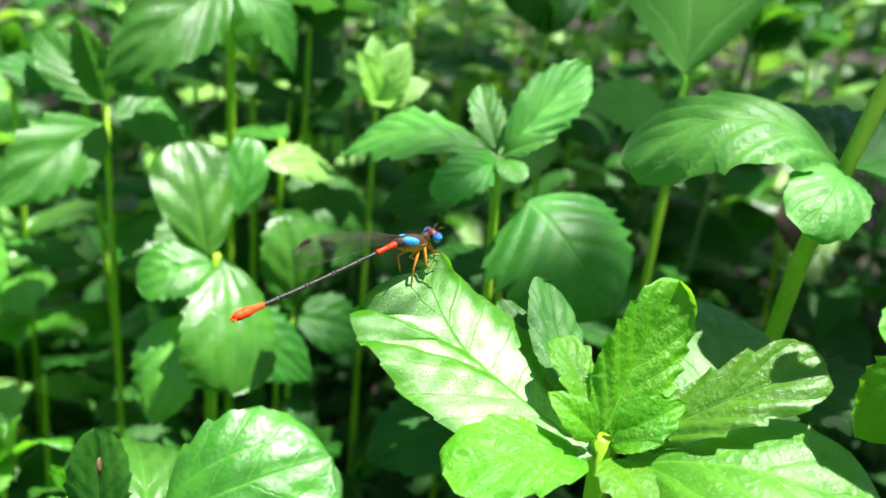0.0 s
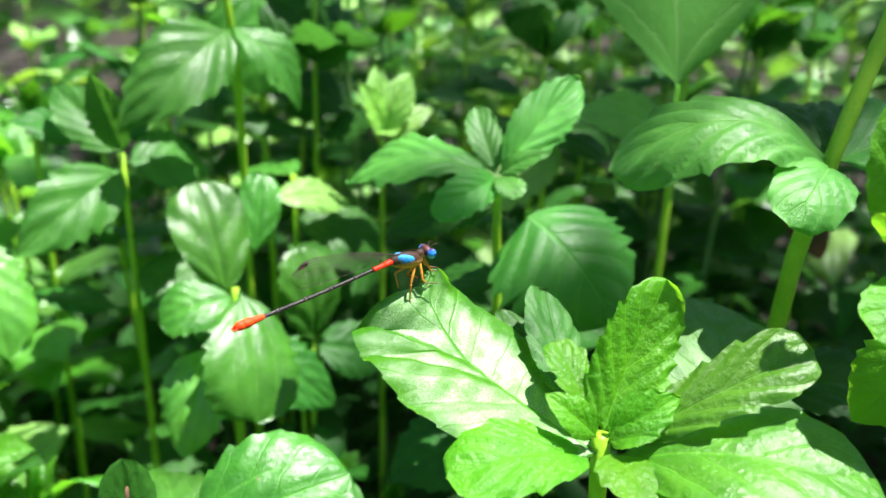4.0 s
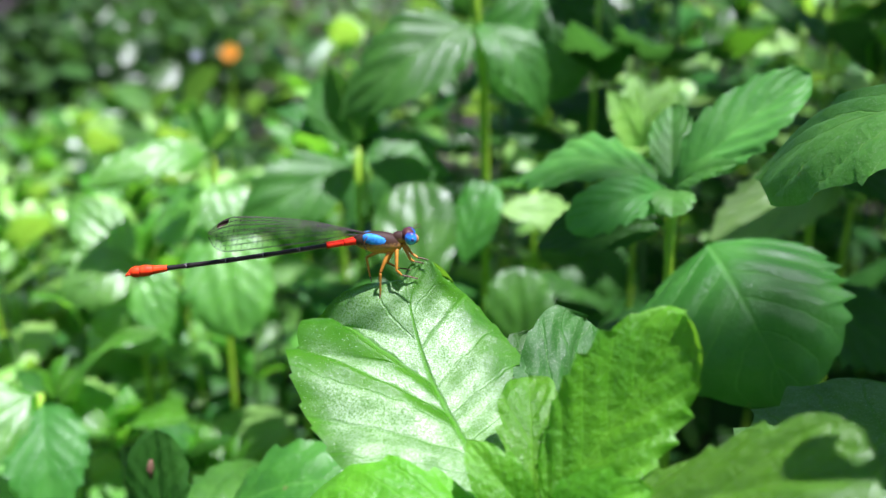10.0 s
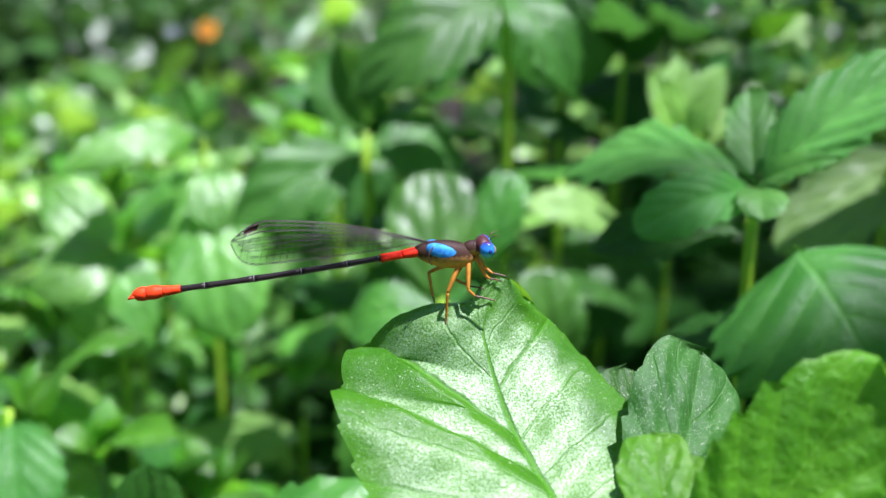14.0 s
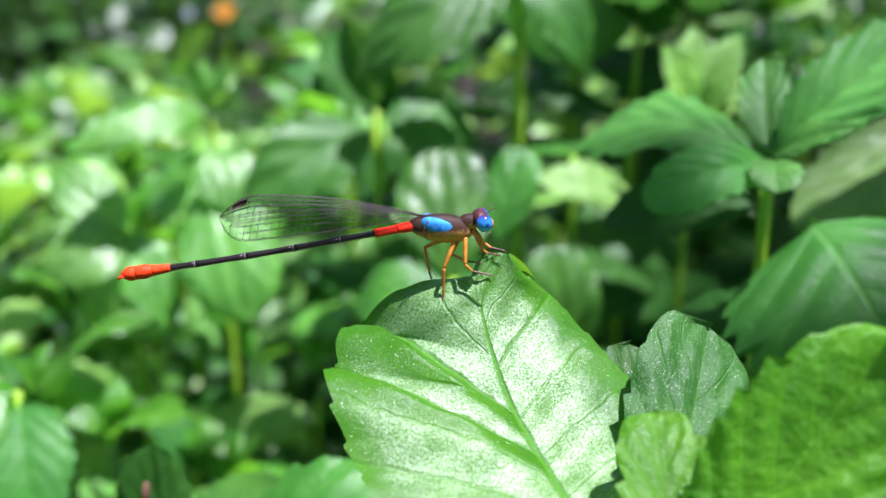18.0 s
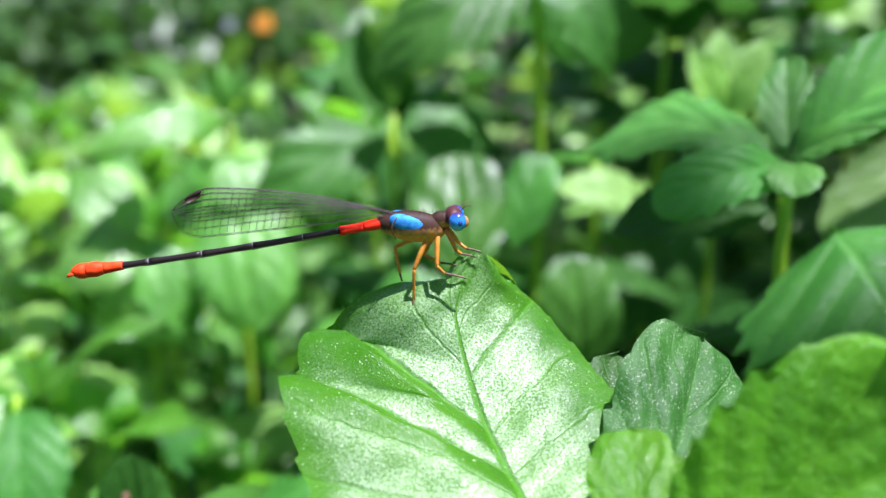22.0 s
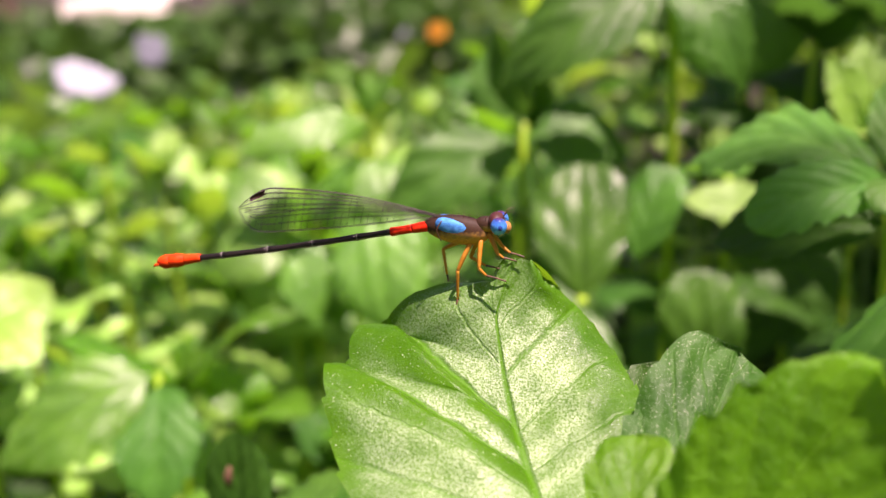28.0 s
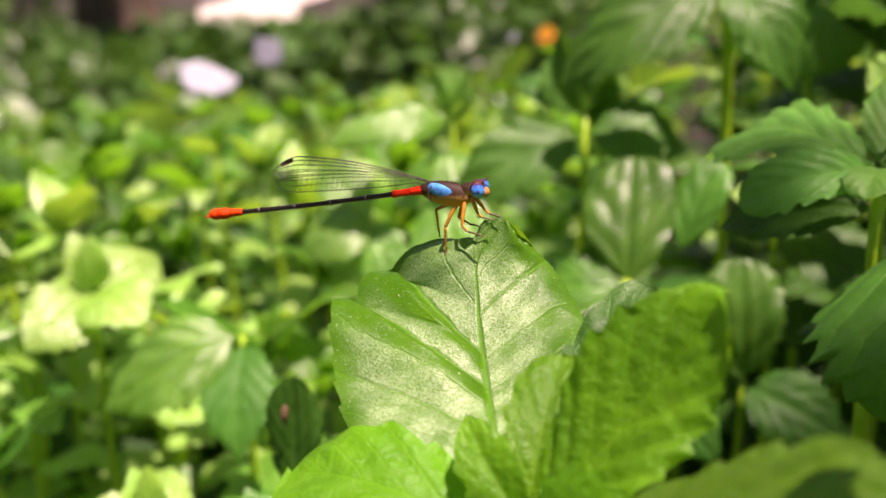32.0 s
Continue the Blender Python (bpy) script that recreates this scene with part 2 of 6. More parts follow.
def perch_material(name, dark, light, vein, through):
    """The perch leaf: a sunken midrib, three deep side veins on one half, faint ones on the other, fine hairs and a
    grainy sheen masked onto its panels.
    """
    m, nt, bsdf, out = material(name)
    uv = nt.nodes.new("ShaderNodeUVMap")
    uv.uv_map = "UVMap"
    sep = nt.nodes.new("ShaderNodeSeparateXYZ")
    nt.links.new(uv.outputs[0], sep.inputs[0])
    across, along = sep.outputs[0], sep.outputs[1]
    av = math_node(nt, "MULTIPLY", math_node(nt, "ABSOLUTE", math_node(nt, "SUBTRACT", across, 0.5)), 2.0)
    wob = math_node(nt, "MULTIPLY", math_node(nt, "SUBTRACT", noise_tex(nt, 300.0, 2.0), 0.5), 0.03)
    s = math_node(nt, "ADD", math_node(nt, "SUBTRACT", along, math_node(nt, "MULTIPLY", math_node(nt, "POWER", av, 0.65), SWEEP)), wob)

    def line(at, width, weight):
        return smooth(nt, math_node(nt, "ABSOLUTE", math_node(nt, "SUBTRACT", s, at)), 0.0, width, weight, 0.0)

    west = line(PANELS[1], 0.012, 0.5)
    for at in PANELS[2:]:
        west = math_node(nt, "MAXIMUM", west, line(at, 0.013, 1.0))
    # Bands below the side veins where the painted sheen is held back.
    west_shade = math_node(nt, "MAXIMUM", *[math_node(nt, "MULTIPLY", smooth(nt, math_node(nt, "SUBTRACT", s, at), -0.11, -0.055, 0.0, 1.0), smooth(nt, math_node(nt, "SUBTRACT", s, at), -0.01, 0.015, 1.0, 0.0)) for at in PANELS[2:]])
    for at in (0.22, 0.43, 0.77, 0.86):
        west = math_node(nt, "MAXIMUM", west, line(at, 0.006, 0.3))
    east = line(0.74, 0.010, 0.6)
    for at in (0.2, 0.36, 0.5, 0.62, 0.84):
        east = math_node(nt, "MAXIMUM", east, line(at, 0.006, 0.3))
    half = smooth(nt, across, 0.498, 0.502)
    side = math_node(nt, "ADD", math_node(nt, "MULTIPLY", east, half), math_node(nt, "MULTIPLY", west, math_node(nt, "SUBTRACT", 1.0, half)))
    midw = smooth(nt, math_node(nt, "DIVIDE", av, math_node(nt, "SUBTRACT", 1.3, along)), 0.01, 0.055, 1.0, 0.0)
    veins = math_node(nt, "MAXIMUM", side, midw)
    geo = nt.nodes.new("ShaderNodeNewGeometry")
    vor = nt.nodes.new("ShaderNodeTexVoronoi")
    vor.feature = "DISTANCE_TO_EDGE"
    vor.inputs["Scale"].default_value = 1300.0
    nt.links.new(geo.outputs["Position"], vor.inputs["Vector"])
    cells = smooth(nt, vor.outputs["Distance"], 0.0, 0.14)
    col = mix(nt, smooth(nt, noise_tex(nt, 130.0, 4.0, 0.6), 0.32, 0.7), dark, light)
    col = mix(nt, math_node(nt, "MULTIPLY", veins, 0.75), col, vein)
    col = mix(nt, smooth(nt, cells, 0.0, 1.0, 0.22, 0.0), col, vein)
    col = mix(nt, smooth(nt, noise_tex(nt, 5200.0, 1.0), 0.69, 0.76, 0.0, 0.7), col, (0.62, 0.8, 0.45))
    scar = smooth(nt, noise_tex(nt, 420.0, 2.0), 0.77, 0.79)
    col = mix(nt, math_node(nt, "MULTIPLY", scar, 0.55), col, (0.13, 0.11, 0.03))
    nt.links.new(col, bsdf.inputs["Base Color"])
    nt.links.new(math_node(nt, "ADD", smooth(nt, noise_tex(nt, 500.0, 3.0), 0.3, 0.7, 0.38, 0.5), math_node(nt, "MULTIPLY", veins, 0.2)), bsdf.inputs["Roughness"])
    bsdf.inputs["Specular IOR Level"].default_value = 0.12
    # Grain and patches that break up the sheen put into the gloss weight.
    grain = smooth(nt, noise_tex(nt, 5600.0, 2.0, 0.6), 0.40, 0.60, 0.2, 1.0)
    sheen_patch = smooth(nt, noise_tex(nt, 330.0, 3.0, 0.6), 0.32, 0.5, 0.55, 1.0)
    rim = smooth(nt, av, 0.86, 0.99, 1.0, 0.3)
    wax = math_node(nt, "MULTIPLY", math_node(nt, "MULTIPLY", grain, sheen_patch), math_node(nt, "MULTIPLY", rim, smooth(nt, veins, 0.0, 0.8, 1.0, 0.12)))
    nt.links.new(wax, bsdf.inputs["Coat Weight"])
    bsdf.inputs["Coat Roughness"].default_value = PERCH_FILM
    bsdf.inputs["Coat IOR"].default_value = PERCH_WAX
    h = math_node(nt, "ADD", math_node(nt, "MULTIPLY", veins, -1.0), math_node(nt, "MULTIPLY", cells, 0.03))
    h = math_node(nt, "ADD", h, math_node(nt, "MULTIPLY", noise_tex(nt, 620.0, 3.0), 0.4))
    relief = node(nt, "Bump", Strength=0.5, Distance=0.0004)
    nt.links.new(h, relief.inputs["Height"])
    bump = node(nt, "Bump", Strength=0.6, Distance=0.00008)
    nt.links.new(noise_tex(nt, 6500.0, 2.0, 0.6), bump.inputs["Height"])
    nt.links.new(relief.outputs[0], bump.inputs["Normal"])
    nt.links.new(bump.outputs[0], bsdf.inputs["Normal"])
    nt.links.new(bump.outputs[0], bsdf.inputs["Coat Normal"])
    tr = nt.nodes.new("ShaderNodeBsdfTranslucent")
    nt.links.new(mix(nt, 0.85, col, through), tr.inputs["Color"])
    nt.links.new(bump.outputs[0], tr.inputs["Normal"])
    mx = nt.nodes.new("ShaderNodeMixShader")
    mx.inputs[0].default_value = 0.3
    nt.links.new(bsdf.outputs[0], mx.inputs[1])
    nt.links.new(tr.outputs[0], mx.inputs[2])
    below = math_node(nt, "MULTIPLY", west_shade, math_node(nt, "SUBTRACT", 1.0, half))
    # Sheen weight painted onto the panels, faded at margins, tip and veins.
    clear = math_node(nt, "MULTIPLY", smooth(nt, math_node(nt, "ADD", av, math_node(nt, "MULTIPLY", half, 0.32)), 0.72, 0.98, PERCH_SHEEN, 0.02), smooth(nt, along, 0.80, 0.97, 1.0, 0.45))
    sheen = math_node(nt, "MULTIPLY", math_node(nt, "MULTIPLY", grain, sheen_patch), math_node(nt, "MULTIPLY", clear, math_node(nt, "SUBTRACT", 1.0, math_node(nt, "MAXIMUM", below, math_node(nt, "MULTIPLY", veins, 0.9)))))
    mx = sheen_over(nt, mx, sheen, bump, 0.72)
    nt.links.new(mx.outputs[0], out.inputs["Surface"])
    return m


def plain_material(name, a, b, scale, rough=0.5, bump=0.3, depth=0.0005, through=None, thin=0.25, coat=0.0, metallic=0.0, shine=0.5):
    """A surface with blotches of two colours and a fine grain."""
    m, nt, bsdf, out = material(name)
    f = math_node(nt, "ADD", math_node(nt, "MULTIPLY", noise_tex(nt, scale, 4.0), 0.65), math_node(nt, "MULTIPLY", noise_tex(nt, scale * 7.3, 3.0), 0.35))
    col = mix(nt, smooth(nt, f, 0.36, 0.64), a, b)
    nt.links.new(col, bsdf.inputs["Base Color"])
    nt.links.new(smooth(nt, f, 0.3, 0.7, rough * 0.85, min(1.0, rough * 1.15)), bsdf.inputs["Roughness"])
    bsdf.inputs["Coat Weight"].default_value = coat
    bsdf.inputs["Metallic"].default_value = metallic
    bsdf.inputs["Specular IOR Level"].default_value = shine
    bn = node(nt, "Bump", Strength=bump, Distance=depth)
    nt.links.new(noise_tex(nt, scale * 4.1, 4.0), bn.inputs["Height"])
    nt.links.new(bn.outputs[0], bsdf.inputs["Normal"])
    if through:
        tr = nt.nodes.new("ShaderNodeBsdfTranslucent")
        tr.inputs["Color"].default_value = (*through, 1)
        mx = nt.nodes.new("ShaderNodeMixShader")
        mx.inputs[0].default_value = thin
        nt.links.new(bsdf.outputs[0], mx.inputs[1])
        nt.links.new(tr.outputs[0], mx.inputs[2])
        nt.links.new(mx.outputs[0], out.inputs["Surface"])
    return m


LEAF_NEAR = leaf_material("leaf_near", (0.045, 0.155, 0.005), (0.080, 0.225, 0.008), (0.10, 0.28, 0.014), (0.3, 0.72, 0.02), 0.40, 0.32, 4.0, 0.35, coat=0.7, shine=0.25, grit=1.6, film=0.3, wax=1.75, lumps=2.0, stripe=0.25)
SWEEP, PANELS = 0.17, (0.0, 0.32, 0.51, 0.64)  # how far the side veins of the perch leaf run ahead, and where they leave the midrib
PERCH_FILM, PERCH_WAX, PERCH_SHEEN = 0.33, 1.33, 0.225
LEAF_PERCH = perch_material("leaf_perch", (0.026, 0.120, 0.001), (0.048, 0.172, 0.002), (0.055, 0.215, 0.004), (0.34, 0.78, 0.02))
LEAF_FRESH = leaf_material("leaf_fresh", (0.055, 0.195, 0.004), (0.105, 0.30, 0.008), (0.13, 0.35, 0.015), (0.36, 0.85, 0.02), 0.42, 0.42, 5.0, 0.22, coat=0.35, shine=0.2, grit=1.8, film=0.3, lumps=3.0, wax=1.7, stripe=0.4)
LEAF_YOUNG = leaf_material("leaf_young", (0.030, 0.125, 0.003), (0.075, 0.24, 0.006), (0.09, 0.28, 0.014), (0.26, 0.74, 0.02), 0.42, 0.42, 5.0, 0.3, coat=0.7, shine=0.3, grit=1.4, film=0.27, lumps=2.0, wax=1.7, stripe=0.5)
# Lightest leaf copy: full sunlight is put into its colour.
LEAF_FULL_SUN = leaf_material("leaf_full_sun", (0.15, 0.35, 0.03), (0.24, 0.48, 0.06), (0.27, 0.50, 0.08), (0.50, 0.88, 0.05), 0.4, 0.34, 5.0, nerve=0.8, coat=0.8, shine=0.5, grit=1.0, film=0.32, sheen=0.13)
LEAF = leaf_material("leaf_green", (0.033, 0.125, 0.012), (0.064, 0.205, 0.021), (0.09, 0.25, 0.03), (0.18, 0.50, 0.03), 0.42, 0.3, 4.0, nerve=0.6, coat=0.6, shine=0.3, grit=1.0, film=0.3, wax=1.75, stripe=0.3)
LEAF_MATT = leaf_material("leaf_matt", (0.055, 0.215, 0.035), (0.105, 0.335, 0.055), (0.15, 0.39, 0.07), (0.24, 0.66, 0.05), 0.44, 0.34, 5.0, 0.35, coat=0.3, shine=0.25, grit=1.4, film=0.34, wax=1.7, stripe=0.3)
# Darker copy of the green leaf; shade is put into its colour.
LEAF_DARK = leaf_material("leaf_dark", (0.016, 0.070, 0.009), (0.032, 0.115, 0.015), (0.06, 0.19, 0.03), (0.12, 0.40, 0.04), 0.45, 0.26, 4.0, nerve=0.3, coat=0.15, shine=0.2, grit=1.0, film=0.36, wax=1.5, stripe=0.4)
LEAF_DUSTY = leaf_material("leaf_dusty", (0.035, 0.135, 0.016), (0.065, 0.20, 0.026), (0.10, 0.27, 0.05), (0.2, 0.55, 0.04), 0.42, 0.32, 4.5, 0.5, coat=0.16, shine=0.2, grit=2.0, film=0.36, wax=1.6, stripe=0.2, sheen=0.09)
# Lighter copy of the green leaf, with sunlight put into its colour.
LEAF_SUNNY = leaf_material("leaf_sunny", (0.055, 0.19, 0.012), (0.11, 0.30, 0.025), (0.14, 0.35, 0.04), (0.36, 0.80, 0.05), 0.4, 0.36, 4.0, nerve=0.4, coat=0.7, shine=0.35, grit=1.0, film=0.32, wax=1.9, stripe=0.15, sheen=0.06)
# Two darkened leaf copies: half shade and full shade put into the colour.
LEAF_HALF_SHADE = leaf_material("leaf_half_shade", (0.031, 0.125, 0.016), (0.058, 0.190, 0.027), (0.085, 0.24, 0.04), (0.18, 0.52, 0.04), 0.44, 0.3, 5.0, coat=0.35, shine=0.25, grit=1.2, film=0.34, wax=1.6, stripe=0.3)
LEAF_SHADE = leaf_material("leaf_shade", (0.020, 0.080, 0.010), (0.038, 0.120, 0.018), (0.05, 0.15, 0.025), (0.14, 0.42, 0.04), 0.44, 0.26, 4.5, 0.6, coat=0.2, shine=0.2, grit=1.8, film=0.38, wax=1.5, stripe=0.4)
LEAF_PALE = leaf_material("leaf_pale", (0.18, 0.34, 0.08), (0.26, 0.44, 0.12), (0.31, 0.5, 0.17), (0.40, 0.68, 0.16), 0.45, 0.4, 5.0)
LEAF_BROAD = leaf_material("leaf_broad", (0.09, 0.27, 0.05), (0.12, 0.33, 0.07), (0.2, 0.4, 0.13), (0.22, 0.6, 0.06), 0.45, 0.45, 2.0, shine=0.25)
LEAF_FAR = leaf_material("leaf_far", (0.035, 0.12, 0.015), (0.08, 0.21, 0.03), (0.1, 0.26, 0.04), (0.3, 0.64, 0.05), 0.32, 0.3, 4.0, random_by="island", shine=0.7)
# Very dark leaf tone: the shade near the soil is put into it.
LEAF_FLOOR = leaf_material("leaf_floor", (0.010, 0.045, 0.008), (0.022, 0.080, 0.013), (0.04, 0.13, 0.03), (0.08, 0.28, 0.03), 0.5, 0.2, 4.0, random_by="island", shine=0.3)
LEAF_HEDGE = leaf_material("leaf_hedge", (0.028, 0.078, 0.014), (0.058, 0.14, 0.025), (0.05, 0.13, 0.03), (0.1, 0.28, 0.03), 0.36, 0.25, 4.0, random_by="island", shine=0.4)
STEM = plain_material("stem_green", (0.24, 0.47, 0.014), (0.36, 0.60, 0.03), 160.0, 0.42, 0.25, 0.0003, (0.4, 0.7, 0.05), 0.25)
STEM_DARK = plain_material("stem_dark", (0.05, 0.13, 0.025), (0.10, 0.20, 0.045), 140.0, 0.5, 0.3, 0.0003)
SOIL = plain_material("soil", (0.014, 0.010, 0.006), (0.036, 0.025, 0.016), 22.0, 0.95, 0.9, 0.01)
LITTER = plain_material("leaf_litter", (0.05, 0.026, 0.014), (0.12, 0.065, 0.034), 60.0, 0.8, 0.5, 0.001, (0.3, 0.15, 0.06), 0.2)
BARK = plain_material("bark", (0.07, 0.045, 0.032), (0.17, 0.11, 0.08), 16.0, 0.9, 0.9, 0.012)
PATH_MAT = plain_material("pale_path", (0.42, 0.39, 0.34), (0.62, 0.58, 0.52), 6.0, 0.9, 0.4, 0.004)
PETAL = plain_material("orange_petal", (0.85, 0.28, 0.01), (0.95, 0.45, 0.02), 90.0, 0.5, 0.2, 0.0003, (1.0, 0.45, 0.02), 0.3)
PETAL_EYE = plain_material("flower_eye", (0.55, 0.16, 0.01), (0.8, 0.3, 0.02), 300.0, 0.8, 0.6, 0.001)
PAPER = plain_material("white_scrap", (0.36, 0.39, 0.47), (0.48, 0.50, 0.58), 50.0, 0.6, 0.4, 0.001, (0.8, 0.82, 0.85), 0.2)
PAPER_DIM = plain_material("grey_scrap", (0.07, 0.08, 0.11), (0.11, 0.125, 0.16), 50.0, 0.7, 0.4, 0.001)
SPOT = plain_material("brown_scar", (0.07, 0.035, 0.015), (0.14, 0.07, 0.035), 800.0, 0.8, 0.5, 0.0002)
RUST = plain_material("terracotta", (0.34, 0.12, 0.06), (0.46, 0.20, 0.11), 18.0, 0.85, 0.4, 0.002)


# ---- mesh helpers ----
def mesh_from(name, verts, faces, mat, uvs=None):
    me = bpy.data.meshes.new(name)
    me.from_pydata([tuple(v) for v in verts], [], faces)
    me.materials.append(mat)
    me.polygons.foreach_set("use_smooth", [True] * len(me.polygons))
    if uvs is not None:
        layer = me.uv_layers.new(name="UVMap")
        idx = np.empty(len(me.loops), dtype=np.int32)
        me.loops.foreach_get("vertex_index", idx)
        layer.data.foreach_set("uv", np.asarray(uvs, dtype=np.float32)[idx].ravel())
    me.update()
    return me


def part(name, me, parent=None, m=None, label=""):
    """One mesh object under a thing; m is its pose in the thing's space."""
    ob = new(name, me)
    if parent is not None:
        ob.parent = parent
    if m is not None:
        ob.matrix_local = m
    return tagged(ob, label)


def tube(pts, radii, sides=8, closed=True):
    """Verts and faces of a round tube along points."""
    pts = [Vector(p) for p in pts]
    n, verts, faces = len(pts), [], []
    x = None
    for i, p in enumerate(pts):
        t = (pts[min(i + 1, n - 1)] - pts[max(i - 1, 0)]).normalized()
        if x is None:
            x = t.orthogonal().normalized()
        x = (x - t * x.dot(t)).normalized()
        y = t.cross(x)
        r = radii[i] if isinstance(radii, (list, tuple)) else radii
        rx, ry = r if isinstance(r, tuple) else (r, r)
        for k in range(sides):
            a = 2 * math.pi * k / sides
            verts.append(p + x * (rx * math.cos(a)) + y * (ry * math.sin(a)))
    for i in range(n - 1):
        for k in range(sides):
            k2 = (k + 1) % sides
            faces.append((i * sides + k, i * sides + k2, (i + 1) * sides + k2, (i + 1) * sides + k))
    if closed:
        faces.append(tuple(reversed(range(sides))))
        faces.append(tuple(range((n - 1) * sides, n * sides)))
    return verts, faces


def bend(points, n):
    """A smooth line through a few places."""
    pts = [Vector(p) for p in points]
    if len(pts) == 2:
        return [pts[0].lerp(pts[1], i / (n - 1)) for i in range(n)]
    out = []
    for i in range(n):
        f = i / (n - 1) * (len(pts) - 1)
        k = min(int(f), len(pts) - 2)
        u = f - k
        p0, p1, p2, p3 = pts[max(k - 1, 0)], pts[k], pts[k + 1], pts[min(k + 2, len(pts) - 1)]
        out.append(0.5 * (2 * p1 + (p2 - p0) * u + (2 * p0 - 5 * p1 + 4 * p2 - p3) * u * u + (3 * p1 - p0 - 3 * p2 + p3) * u ** 3))
    return out


def swell(s):
    """A panel between two side veins: a slow rise, then a steep fall to the next vein."""
    fr = s % 1.0
    up = np.clip(fr / 0.55, 0, 1)
    dn = np.clip((fr - 0.66) / 0.34, 0, 1)
    return up * up * (3 - 2 * up) * (1 - dn * dn * (3 - 2 * dn))


def blade(base, tip, width, up, bulge=0.1, fold=0.15, curl=0.15, quilt=0.03, teeth=8, tooth=0.16, a=0.62, b=0.88, n=40, m=14,
          ribs=5, wave=0.03, twist=0.0, c1=None, c2=None, seed=0, petiole=0.05, left=1.0, shape=None, sweep=0.0, long=0.0):
    """Verts, faces and uvs of a leaf blade from base to tip. bulge: arch of the midrib; fold: a V along it; curl: drooping margins;
    quilt: swelling between the side veins; a, b: fullness towards base and tip; shape: places along the leaf and the half widths
    left and right of it; sweep: how far the margins run ahead of the midrib;
    long: swelling between the long nerves."""
    base, tip, up = np.array(base, float), np.array(tip, float), np.array(up, float)
    L = np.linalg.norm(tip - base)
    d = (tip - base) / L
    up = up - d * up.dot(d)
    up /= np.linalg.norm(up)
    p1 = np.array(c1, float) if c1 is not None else base + d * L / 3 + up * bulge * L * 1.33
    p2 = np.array(c2, float) if c2 is not None else base + d * L * 2 / 3 + up * bulge * L * 1.33
    u = np.linspace(0, 1, n)[:, None]
    mid = (1 - u) ** 3 * base + 3 * u * (1 - u) ** 2 * p1 + 3 * u * u * (1 - u) * p2 + u ** 3 * tip
    tan = np.gradient(mid, axis=0)
    tan /= np.linalg.norm(tan, axis=1)[:, None]
    ang = np.radians(twist) * (u - 0.5)
    side = np.cross(tan, up)
    side /= np.linalg.norm(side, axis=1)[:, None]
    nor = np.cross(side, tan)
    side, nor = side * np.cos(ang) + nor * np.sin(ang), nor * np.cos(ang) - side * np.sin(ang)
    uu = np.clip((u - petiole) / (1 - petiole), 0, 1)
    pk = a / (a + b)
    prof = (uu ** a) * ((1 - uu) ** b) / (pk ** a * (1 - pk) ** b)
    rs = np.random.RandomState(seed + 11)
    v = np.linspace(-1, 1, m + 1)[None, :]
    out = np.zeros((n, m + 1, 3))
    jag = [1 + tooth * (((uu * teeth + rs.rand()) % 1.0) ** 1.6 - 0.5) * np.minimum(1, uu * 5) * np.minimum(1, (1 - uu) * 8 + 0.3) * (1 + 0.5 * np.sin(uu * 9 + rs.rand() * 6)) for _ in (0, 1)]
    prof = prof * np.where(v < 0, 1 + (left - 1) * np.abs(v), 1.0)
    hw = np.where(v < 0, jag[0], jag[1]) * prof * width / 2 + L * 0.012 * (1 - u) ** 2
    if shape:
        cols = [np.interp(uu, shape[0], [w / 100 for w in s]) for s in shape[1:]]
        ker = np.ones(5) / 5
        cols = [np.convolve(np.pad(q[:, 0], 2, mode="edge"), ker, "valid")[:, None] for q in cols]
        prof = np.where(v < 0, cols[0], cols[1]) * 2 / width
        hw = np.where(v < 0, jag[0], jag[1]) * prof * width / 2
    inner = np.abs(v) ** 3
    hw = hw * inner + (prof * width / 2 + L * 0.012 * (1 - u) ** 2) * (1 - inner)
    av = np.abs(v)
    s = uu * ribs - av * ribs * 0.45
    q = quilt * L * swell(s) * np.sqrt(np.clip(av, 0, 1)) * (1 - 0.35 * av) * np.minimum(1, uu * 6) * np.minimum(1, (1 - uu) * 5)
    ph = rs.rand(4) * 6.28
    wv = wave * L * av ** 2 * np.sin(uu * (6 + 3 * rs.rand()) + ph[0] + v * 1.5)
    q = q + long * L * prof * np.sin(np.pi * np.clip(av / 0.42, 0, 1)) ** 2 + 0.7 * long * L * prof * np.sin(np.pi * np.clip((av - 0.42) / 0.58, 0, 1)) ** 2
    h = fold * hw * av - curl * hw * av ** 2.2 + q + wv
    mid = mid[:, None, :] + tan[:, None, :] * (sweep * hw * av)[:, :, None]
    out = mid + side[:, None, :] * (hw * v)[:, :, None] + nor[:, None, :] * h[:, :, None]
    uvs = np.stack(np.broadcast_arrays(v * 0.5 + 0.5, uu), 2).reshape(-1, 2)
    k = m + 1
    faces = [(i * k + j, i * k + j + 1, (i + 1) * k + j + 1, (i + 1) * k + j) for i in range(n - 1) for j in range(m)]
    return out.reshape(-1, 3), faces, uvs


